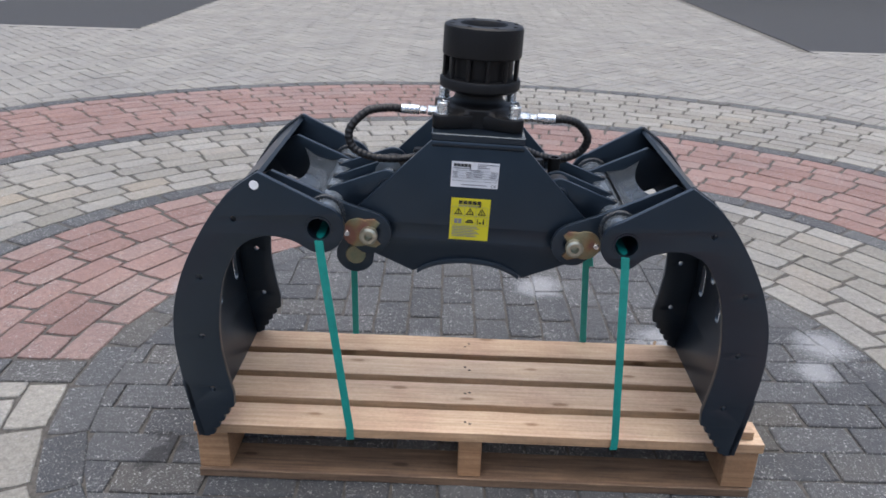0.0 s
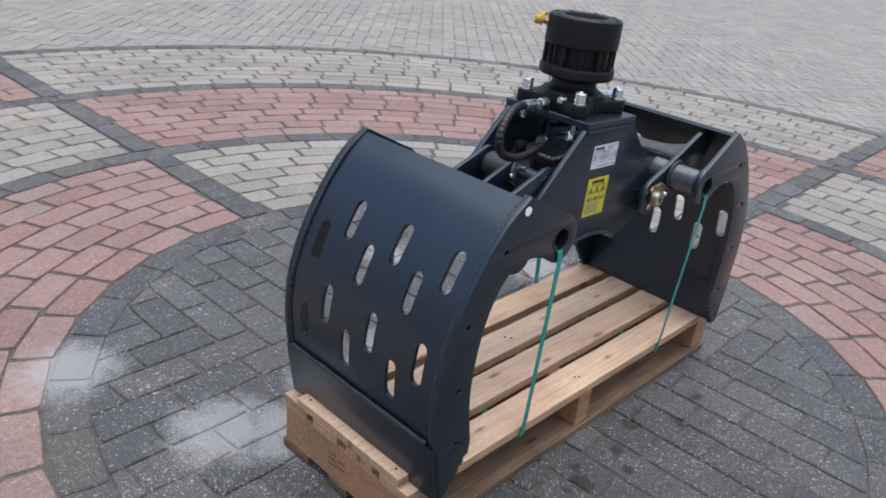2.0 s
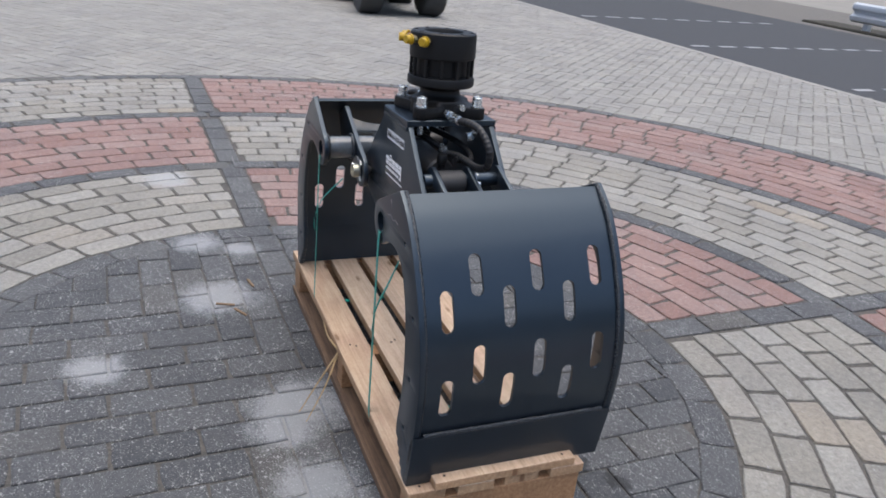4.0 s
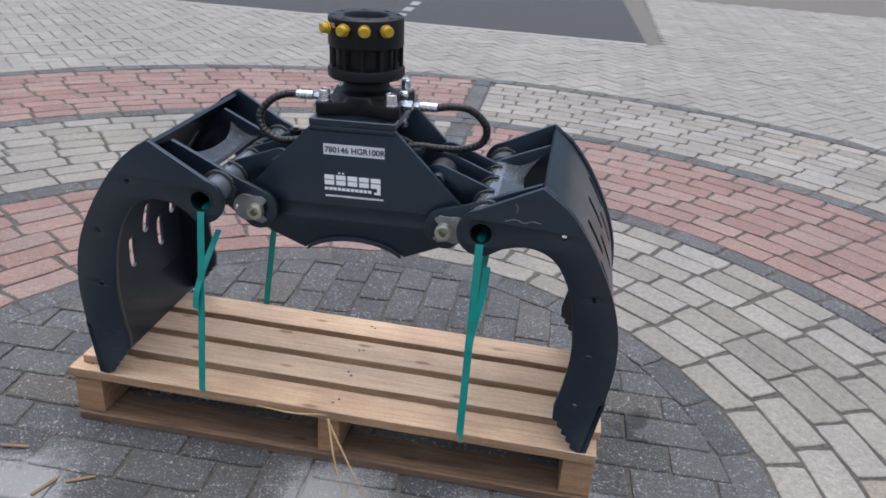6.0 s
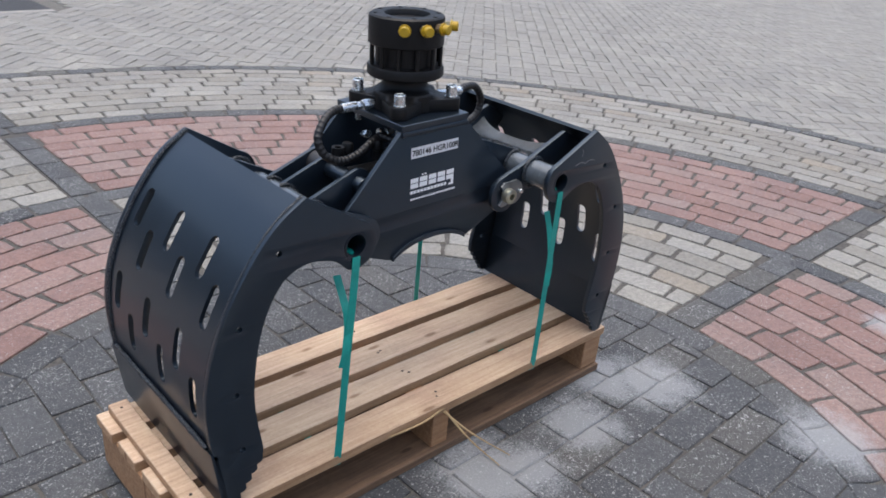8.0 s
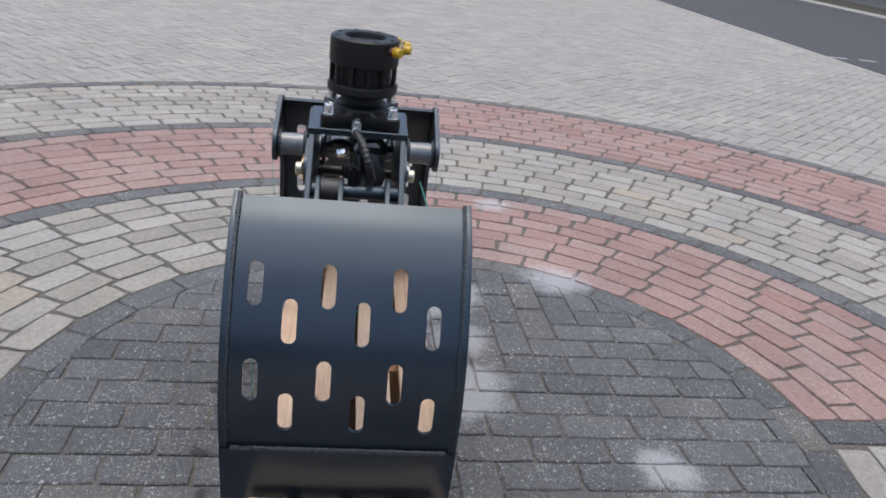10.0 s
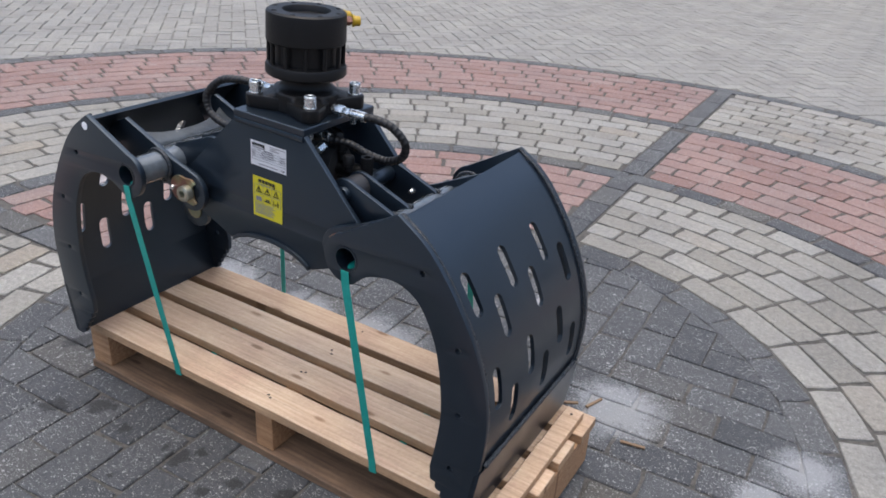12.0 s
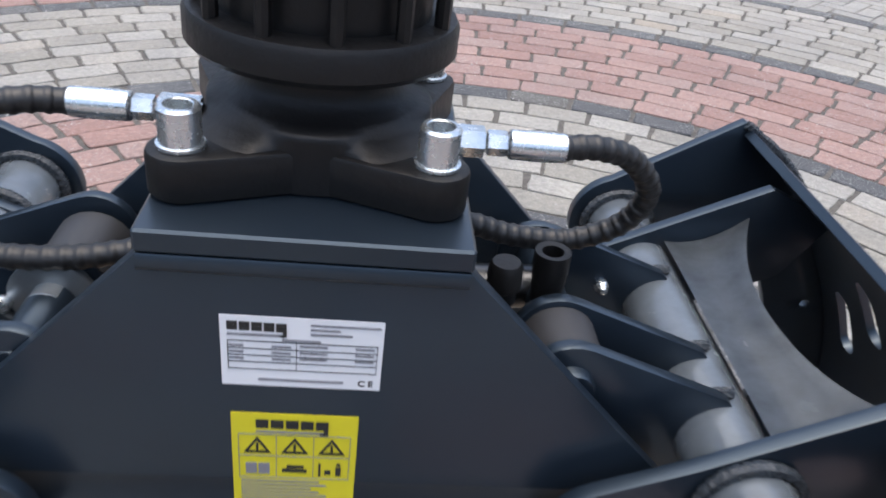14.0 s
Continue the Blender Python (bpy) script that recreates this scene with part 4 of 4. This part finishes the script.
def emblem(x0, z0, w, h, face, lift):
    """Five heavy blocks and a hook: a maker's mark as plain shapes."""
    s = -1 if face > 0 else 1
    rects = []
    step = w / 5.2
    for k in range(5):
        a = x0 + s * k * step
        shapes = [(0, step * 0.84, 0, 0.46), (0, step * 0.84, 0.54, 1)]
        if k == 4:
            shapes += [(step * 0.55, step * 0.84, -0.5, 0), (step * 0.3, step * 0.84, -0.62, -0.4)]
        for u0, u1, v0, v1 in shapes:
            p, q = a + s * u0, a + s * u1
            rects.append((min(p, q), max(p, q), z0 + v0 * h, z0 + v1 * h))
    return merge(*[flat(*r, face, lift + 0.00005 * k) for k, r in enumerate(rects)])


plate_label = part("type_plate", flat(-0.041, 0.052, 0.6775, 0.7295), LABEL_WHITE, body, "white printed type plate sticker", smooth=0)
tagged(part("mark", emblem(-0.037, 0.7195, 0.036, 0.006, -1, 0.0006), LABEL_BLACK, plate_label, smooth=0), kind="stuff")
tagged(part("small_print", bars([(-0.037, -0.006, 0.7155, 0.717), (0.01, 0.05, 0.7245, 0.7258), (0.01, 0.027, 0.7212, 0.7225), (0.01, 0.034, 0.7178, 0.7192)]
     + [(-0.006, 0.016, 0.7125, 0.714)] + [(-0.036, -0.028, z, z + 0.0014) for z in (0.7075, 0.7028, 0.698)] + [(-0.012, -0.001, z, z + 0.0014) for z in (0.7075, 0.7028, 0.698)]
     + [(0.004, 0.02, z, z + 0.0014) for z in (0.7085, 0.7035, 0.699)] + [(0.036, 0.047, z, z + 0.0014) for z in (0.7085, 0.7035, 0.699)] + [(-0.02, 0.03, 0.682, 0.6836)], -1, 0.0006), LABEL_GREY, plate_label, smooth=0), kind="stuff")
tagged(part("print_grid", bars([(-0.037, 0.049, z, z + 0.0003) for z in (0.7115, 0.706, 0.701, 0.696, 0.6905)] + [(x, x + 0.0003, 0.6905, 0.7115) for x in (-0.037, 0.002, 0.0487)], -1, 0.0006), LABEL_BLACK, plate_label, smooth=0), kind="stuff")
part("lettering", lettering("C E", 0.0062, 0.0385, 0.6805, -1, 0.0006), LABEL_BLACK, plate_label, smooth=0)

warn = part("warning_sticker", flat(-0.037, 0.041, 0.566, 0.6545), LABEL_YELLOW, body, "yellow warning sticker with black pictograms", smooth=0)
tagged(part("mark", emblem(-0.022, 0.6425, 0.048, 0.007, -1, 0.0006), LABEL_BLACK, warn, smooth=0), kind="stuff")
tagged(part("small_print", bars([(-0.022, 0.02, 0.6385, 0.64)] + [(-0.032, 0.018 + 0.006 * math.sin(k * 2.1), 0.5935 - 0.0034 * k, 0.5949 - 0.0034 * k) for k in range(7)], -1, 0.0006), LABEL_GREY, warn, smooth=0), kind="stuff")
tagged(part("print_grid", bars([(-0.033, 0.037, z, z + 0.0004) for z in (0.6365, 0.6175, 0.5975)] + [(x, x + 0.0004, 0.5975, 0.6365) for x in (-0.033, -0.0097, 0.0137, 0.0366)], -1, 0.0006), LABEL_GREY, warn, smooth=0), kind="stuff")
for k in range(3):
    cx = -0.0213 + 0.0233 * k
    tri = [(cx - 0.0085, 0.6205), (cx + 0.0085, 0.6205), (cx, 0.6345)]
    hole = [(cx - 0.0058, 0.6222), (cx + 0.0058, 0.6222), (cx, 0.6315)]
    sign = plate([[(x, z - 0.002) for x, z in loop] for loop in (tri, hole)], YF - 0.0012, YF - 0.0006, 0)
    part("pictogram", merge(sign, flat(cx - 0.0008, cx + 0.0008, 0.6245, 0.629, -1, 0.0006), flat(cx - 0.0008, cx + 0.0008, 0.6225, 0.6238, -1, 0.0006)), LABEL_BLACK, warn, smooth=0)
    shapes = [[(-0.0075, -0.0005, 0.601, 0.611), (0.0005, 0.0075, 0.601, 0.611)], [(-0.008, 0.008, 0.603, 0.606), (-0.005, 0.006, 0.607, 0.6095)], [(-0.008, -0.0065, 0.6, 0.612), (0.003, 0.0065, 0.601, 0.609), (0.0035, 0.006, 0.61, 0.6125), (-0.004, 0.0, 0.602, 0.606)]][k]
    part("pictogram", bars([(cx + a, cx + b, c, d) for a, b, c, d in shapes], -1, 0.0006), LABEL_GREY if k < 1 else LABEL_BLACK, warn, smooth=0)

number = part("number_label", flat(-0.061, 0.069, 0.707, 0.7305, 1), LABEL_WHITE, body, "white label with printed black article number", smooth=0)
part("lettering", lettering("780146 HGR100R", 0.0172, 0.0665, 0.7125, 1, 0.0007), LABEL_BLACK, number, smooth=0)
logo = part("maker_mark", emblem(0.0685, 0.641, 0.13, 0.022, 1, 0.0003), WHITE_PRINT, body, "white maker's mark of heavy block shapes", smooth=0)
tagged(part("mark_accent", bars([(0.026, 0.03, 0.666, 0.67), (0.034, 0.038, 0.666, 0.67)], 1, 0.0003), WHITE_PRINT, logo, smooth=0), kind="stuff")
tagged(part("small_print", bars([(0.0685 - 0.0094 * k - 0.0075, 0.0685 - 0.0094 * k, 0.629, 0.6355) for k in range(11)], 1, 0.0003), WHITE_PRINT, logo, smooth=0), kind="stuff")
tagged(part("small_print", bars([(0.067 - 0.0047 * k - 0.0034, 0.067 - 0.0047 * k, 0.6145, 0.6185) for k in range(27)], 1, 0.0003), WHITE_PRINT, logo, smooth=0), kind="stuff")


left.matrix_basis = CLOSED
for piece in (body, rot):
    piece.matrix_basis = LEAN
hl.matrix_basis = Matrix.Translation((-0.005, 0, -0.011)) @ LEAN
hr.matrix_basis = Matrix.Translation((-0.005, 0, 0)) @ LEAN


# ---- lashing straps ----
def ribbon(line, wide, across, thick=0.0012):
    """A flat band along a line."""
    bm = bmesh.new()
    rows = []
    across = Vector(across)
    for k, p in enumerate(line):
        t = (line[min(k + 1, len(line) - 1)] - line[max(k - 1, 0)]).normalized()
        s = (across - t * across.dot(t)).normalized() * wide / 2
        u = t.cross(s).normalized() * thick / 2
        rows.append([bm.verts.new(q) for q in (p - s - u, p + s - u, p + s + u, p - s + u)])
    for a, b in zip(rows, rows[1:]):
        for k in range(4):
            bm.faces.new((a[k], a[(k + 1) % 4], b[(k + 1) % 4], b[k]))
    bm.faces.new(rows[0])
    bm.faces.new(rows[-1])
    return bm


def strap(side, fx, bx, tail):
    """Through the claw's tube, down both sides and under the deck boards."""
    s = thing("lashing_strap", ((fx + bx) / 2, 0, DECK), "teal plastic strap tying the claw tube to the pallet", "strap", "lashing straps")
    tx, zt = GX + side * TUBES[side][0], TUBES[side][1] - 0.0195 + (0.0055 if side < 0 else 0.0)
    front = [Vector(q) for q in ((tx, 0.0, zt), (tx, -0.2, zt), (tx, -0.2285, zt - 0.004), (tx + 0.06 * (fx - tx), -0.229, zt - 0.03), (fx, -0.187, DECK + 0.002), (fx, -0.1845, DECK - 0.026), (fx, -0.17, DECK - 0.0265), (fx, 0.0, DECK - 0.0265))]
    back = [Vector(q) for q in ((tx, 0.0, zt), (tx, 0.2, zt), (tx, 0.2285, zt - 0.004), (tx + 0.06 * (bx - tx), 0.229, zt - 0.03), (bx, 0.227, DECK + 0.002), (bx, 0.2245, DECK - 0.026), (bx, 0.21, DECK - 0.0265), (bx, 0.0, DECK - 0.0265))]
    part("front_band", ribbon(front, 0.016, (1, 0.12, 0)), STRAP, s)
    part("back_band", ribbon(back, 0.016, (1, -0.12, 0)), STRAP, s)
    if tail:
        part("loose_end", ribbon(glide(tail, 8), 0.015, (1, -0.3, 0)), STRAP, s, "loose strap end sticking out")


strap(-1, -0.236, -0.276, [(-0.277, 0.231, 0.36), (-0.284, 0.226, 0.42), (-0.294, 0.206, 0.48), (-0.296, 0.185, 0.535)])
strap(1, 0.333, 0.322, [(0.32, 0.231, 0.36), (0.314, 0.233, 0.4), (0.3, 0.215, 0.46), (0.289, 0.162, 0.522)])


# ---- parked utility vehicle ----
veh = thing("utility_vehicle", (9.9, -2.9, 0), "small red and black utility vehicle parked on the paving", "vehicle")


def wheel(x, y, r, w):
    t = part("wheel", lathe([(0.3 * r, -w / 2 + 0.02), (0.55 * r, -w / 2), (0.9 * r, -w / 2), (r, -w / 2 + 0.04), (r, w / 2 - 0.04), (0.9 * r, w / 2), (0.55 * r, w / 2), (0.3 * r, w / 2 - 0.02)], (x, y, r), "y", 32), TYRE, veh, "worn grey rubber tyre")
    part("rim", lathe([(0, -w / 2 + 0.05), (0.2 * r, -w / 2 + 0.03), (0.52 * r, -w / 2 + 0.03), (0.55 * r, 0), (0.52 * r, w / 2 - 0.03), (0.2 * r, w / 2 - 0.03), (0, w / 2 - 0.05)], (x, y, r), "y", 24), RAIL, t)


for x in (9.35, 10.75):
    for y in (-2.5, -3.32):
        wheel(x, y, 0.28, 0.28)
part("chassis", box(9.25, 10.9, -3.2, -2.62, 0.2, 0.5, 0.04, 2), BLACK_BODY, veh)
part("hood", box(9.3, 10.1, -3.25, -2.57, 0.5, 0.95, 0.08, 3), RED_BODY, veh, "red bonnet")
part("bumper", box(9.06, 9.2, -3.22, -2.6, 0.22, 0.42, 0.03, 2), BLACK_BODY, veh, "black front bumper")
part("grille", merge(*[box(9.19, 9.26, -3.15, -2.67, 0.24 + 0.05 * k, 0.265 + 0.05 * k, 0.004) for k in range(6)]), RAIL, veh, "grey grille bars")
for y in (-2.5, -3.32):
    part("mudguard", lathe([(0.33, -0.16), (0.345, -0.16), (0.345, 0.16), (0.33, 0.16)], (10.75, y, 0.3), "y", 24), BLACK_BODY, veh)
part("seat", box(10.15, 10.6, -3.1, -2.72, 0.55, 0.72, 0.05, 2), BLACK_BODY, veh)
veh.location = (8.55, -2.5, 0)

# ---- paving: circle, rings and field ----
CX, CY, TILT = 0.105, 0.235, 1.0
BL, BW = 0.2035, 0.1


def paver_mesh(name, poly, mat, h=0.03, chamfer=0.003):
    """A paver from a convex outline: sides, a chamfer and the top."""
    cx, cy = sum(p[0] for p in poly) / len(poly), sum(p[1] for p in poly) / len(poly)
    vs, fs, n = [], [], len(poly)
    for z, back in ((-h, 0.0), (-chamfer * 0.7, 0.0), (0.0, chamfer)):
        for x, y in poly:
            d = max(math.hypot(x - cx, y - cy), 1e-4)
            k = 1 - back * 1.3 / d
            vs.append((cx + (x - cx) * k, cy + (y - cy) * k, z))
    for r in (0, n):
        fs += [(r + k, r + (k + 1) % n, r + n + (k + 1) % n, r + n + k) for k in range(n)]
    fs.append(tuple(range(2 * n, 3 * n)))
    me = bpy.data.meshes.new(name)
    me.from_pydata(vs, [], fs)
    me.materials.append(mat)
    return me


def rect(l, w):
    return [(-l / 2, -w / 2), (l / 2, -w / 2), (l / 2, w / 2), (-l / 2, w / 2)]


def clip(poly, keep):
    """Cuts a convex outline by half planes (a, b, c): a x + b y <= c."""
    for a, b, c in keep:
        out = []
        for p, q in zip(poly, poly[1:] + poly[:1]):
            dp, dq = a * p[0] + b * p[1] - c, a * q[0] + b * q[1] - c
            if dp <= 0:
                out.append(p)
            if dp * dq < 0:
                t = dp / (dp - dq)
                out.append((p[0] + t * (q[0] - p[0]), p[1] + t * (q[1] - p[1])))
        poly = out
        if len(poly) < 3:
            return []
    return poly


def small(poly):
    a = sum(p[0] * q[1] - q[0] * p[1] for p, q in zip(poly, poly[1:] + poly[:1])) / 2
    return abs(a) < 0.0016


rng = random.Random(4)


def lay(mesh, name, x, y, turn, parent, tip=1.0):
    mesh = rng.choice(mesh) if isinstance(mesh, list) else mesh
    ob = new(name, mesh)
    ob.parent = parent
    ob.matrix_basis = pose(x, y, rng.uniform(-0.0016, 0.0012) * tip, rng.uniform(-0.4, 0.4) * tip, rng.uniform(-0.3, 0.3) * tip, turn)
    return ob


class Joined:
    """Many pavers as one mesh."""

    def __init__(self):
        self.v, self.f, self.m = [], [], []

    def add(self, poly, mi=0, chamfer=0.003):
        cx, cy = sum(p[0] for p in poly) / len(poly), sum(p[1] for p in poly) / len(poly)
        n, s, z0 = len(poly), len(self.v), rng.uniform(-0.0015, 0.0015)
        sx, sy = rng.uniform(-0.012, 0.012), rng.uniform(-0.012, 0.012)
        for z, back in ((-0.02, 0.0), (-chamfer * 0.7, 0.0), (0.0, chamfer)):
            for x, y in poly:
                k = 1 - back * 1.3 / max(math.hypot(x - cx, y - cy), 1e-4)
                self.v.append((cx + (x - cx) * k, cy + (y - cy) * k, z + z0 + (x - cx) * sx + (y - cy) * sy))
        for r in (0, n):
            self.f += [(s + r + k, s + r + (k + 1) % n, s + r + n + (k + 1) % n, s + r + n + k) for k in range(n)]
            self.m += [mi] * n
        self.f.append(tuple(range(s + 2 * n, s + 3 * n)))
        self.m.append(mi)

    def make(self, name, mats, parent, label):
        me = bpy.data.meshes.new(name)
        me.from_pydata(self.v, [], self.f)
        for m in mats:
            me.materials.append(m)
        me.polygons.foreach_set("material_index", self.m)
        ob = new(name, me)
        ob.parent = parent
        return tagged(ob, label, kind="stuff")


def placed(poly, x, y, turn):
    c, s = math.cos(radians(turn)), math.sin(radians(turn))
    return [(x + c * a - s * b, y + s * a + c * b) for a, b in poly]


def under(name, r0, r1, label, z=-0.0045):
    """The bed below one band of the pattern."""
    bm = lathe([(max(r0, 0.0), z), (r1, z)], (CX, CY, 0), n=96)
    ob = part(name, bm, JOINT, None, smooth=0)
    return tagged(ob, label, "pavement", kind="structure")


R0 = 1.13
EDGES = [1.935, 2.925, 3.98]


def worn(l, w, seed, chips=0.0024, taper=0.0):
    """A paver outline with slightly crumbled sides."""
    r, out = random.Random(seed), []
    for (a, b), (c, d), n in zip(rect(l, w), rect(l, w)[1:] + rect(l, w)[:1], (5, 3, 5, 3)):
        for k in range(n):
            t = (k + (0.12 if k == 0 else 0)) / n
            s = 1 - r.uniform(0.0, chips) / (w / 2)
            x, y = (a + (c - a) * t) * s, (b + (d - b) * t) * s
            out.append((x * (1 - taper * y), y))
    return out


brick_dark = [paver_mesh("paver", worn(BL, BW, k), BRICK_DARK, chamfer=0.004) for k in range(6)]

# dark circle: straight courses cut to the round, with a round edge course
disc = under("pavement_circle", 0, R0, "dark grey paved circle under the pallet with pale salt spots", -0.006)
cut = [(math.cos(2 * math.pi * k / 40), math.sin(2 * math.pi * k / 40), R0 - 0.1035) for k in range(48)]
u = 0.1035
cells = range(-11, 12)
laid = []
for c in cells:
    for s in (1, -1):
        # courses point outwards and interlock along the diagonals
        for k in range(abs(c), 12, 2):
            if not (c == 0 and k == 0 and s == -1):
                laid.append((c * u, s * (k + 0.5) * u, 90))
        for k in range(abs(c) + 1, 12, 2):
            laid.append((s * (k + 0.5) * u, c * u, 0))
for bx, by, turn in laid:
    base = placed(rect(2 * u - 0.0035, BW), bx, by, turn)
    if all(math.hypot(*p) < R0 - 0.108 for p in base):
        p = Vector((bx, by, 0))
        p.rotate(Euler((0, 0, radians(TILT))))
        lay(brick_dark, "paver", CX + p.x, CY + p.y, TILT + turn + rng.uniform(-0.6, 0.6), disc)
    else:
        poly = clip(base, cut)
        if poly and not small(poly):
            lay(paver_mesh("cut_paver", poly, BRICK_DARK), "paver", CX, CY, TILT, disc, 0.0)
count = 33
for k in range(count):
    a = 2 * math.pi * (k + 0.4) / count
    lay(brick_dark, "paver", CX + (R0 - 0.053) * math.cos(a), CY + (R0 - 0.053) * math.sin(a), math.degrees(a) + 90, disc)

# coloured rings between dark single courses, split by dark spokes
ring_lo = R0
for band, r1 in enumerate(EDGES):
    ring = under("pavement_ring", ring_lo, r1 + 0.056, "ring of red and beige pavers in quarters between dark courses", -0.0065 - 0.0005 * band)
    rest = Joined()
    made = 0
    courses = round((r1 - 0.053 - ring_lo) / 0.107)
    pitch = (r1 - 0.053 - ring_lo) / courses
    across = pitch - 0.0065
    for c in range(courses + 1):
        border = c == courses
        r = r1 if border else ring_lo + (c + 0.5) * pitch
        bricks = [[paver_mesh("paver", worn(BL, w, 7 * band + k, 0.0028, 0.8 / r), mat) for k in range(4)] for w, mat in ((across, BRICK_RED), (across, BRICK_BEIGE), (BW, BRICK_DARK))] if made < 300 else []
        for q in range(4):
            a0 = radians(TILT + 90 * q) + 0.056 / r
            a1 = radians(TILT + 90 * (q + 1)) - 0.056 / r
            if border:
                a0, a1 = a0 - 0.056 / r, a1 + 0.056 / r
            n = max(1, round((a1 - a0) * r / 0.211))
            off = 0.0 if border else (0.5 if (c % 2) else 0.0) + rng.uniform(-0.12, 0.12) + 0.02
            red = (q + band) % 2 == 1
            spans = []
            step = (a1 - a0) / n
            a = a0 - off * step
            while a < a1 - 1e-6:
                b0, b1 = max(a, a0), min(a + step, a1)
                if (b1 - b0) * r > 0.05:
                    spans.append((b0, b1))
                a += step
            for b0, b1 in spans:
                m, l = (b0 + b1) / 2, (b1 - b0) * r - 0.0075
                px, py = CX + r * math.cos(m), CY + r * math.sin(m)
                t = math.degrees(m) + 90 + rng.uniform(-0.7, 0.7)
                kind = 2 if border else (0 if red else 1)
                if made < 300:
                    full = abs(l - BL) < 0.006
                    me = bricks[kind] if full else paver_mesh("cut_paver", worn(l, BW if border else across, made, 0.0028, 0.8 / r), (BRICK_RED, BRICK_BEIGE, BRICK_DARK)[kind])
                    lay(me, "paver", px, py, t, ring)
                    made += 1
                else:
                    rest.add(placed(worn(l, BW if border else across, made + len(rest.m), 0.0028, 0.8 / r), px, py, t), kind, 0.005)
    for q in range(4):
        a = radians(TILT + 90 * q)
        r = ring_lo + 0.105
        while r < r1 - 0.06:
            l = min(0.2, 2 * (r1 - 0.055 - r + 0.1) - 0.01)
            rest.add(placed(rect(0.2, BW), CX + r * math.cos(a), CY + r * math.sin(a), math.degrees(a)), 2)
            r += 0.2065
    rest.make("pavers", [BRICK_RED, BRICK_BEIGE, BRICK_DARK], ring, "red, beige and dark pavers laid in arcs")
    ring_lo = r1 + 0.053

# pale herringbone field outside the rings
field = part("pavement_field", lathe([(EDGES[2] + 0.057, -0.0055), (4.6, -0.0055)], (CX, CY, 0), n=96), JOINT_PALE, None, smooth=0)
tagged(field, "pale herringbone paving around the coloured rings", "pavement", kind="structure")
rest = Joined()
c45, s45 = math.cos(radians(45)), math.sin(radians(45))
RF = EDGES[2] + 0.054


def in_field(x, y):
    if math.hypot(x - CX, y - CY) < RF - 0.06 or abs(x) > 15.5:
        return False
    if y < -5.8 + 0.042 * (x + 1.1):
        return x < -1.15 and y > -9.5
    if y > 6.28:
        return -3.2 < x < 3.36 and y < 11.5
    return True


for i in range(-210, 210):
    for j in range(-108, 108):
        # herringbone cell: two pavers in an L, stepped along the diagonal
        for flip in (0, 1):
            gx = (i + 4 * j) * u
            gy = i * u
            px, py, ang = (gx + u, gy + u / 2, 0) if flip == 0 else (gx + 2.5 * u, gy, 90)
            wx, wy = c45 * px - s45 * py, s45 * px + c45 * py
            if in_field(wx, wy):
                poly = placed(rect(BL - 0.0035, BW - 0.0035), wx, wy, ang + 45)
                d = math.hypot(wx - CX, wy - CY)
                if d < RF + 0.16:
                    # cut along the round edge: keep the part outside
                    ax, ay = (wx - CX) / d, (wy - CY) / d
                    poly = clip(poly, [(-ax, -ay, -(ax * CX + ay * CY + RF))])
                    if not poly or small(poly):
                        continue
                rest.add(poly, 0, 0.004)
rest.make("pavers", [BRICK_FIELD], field, "pale weathered pavers in herringbone bond")
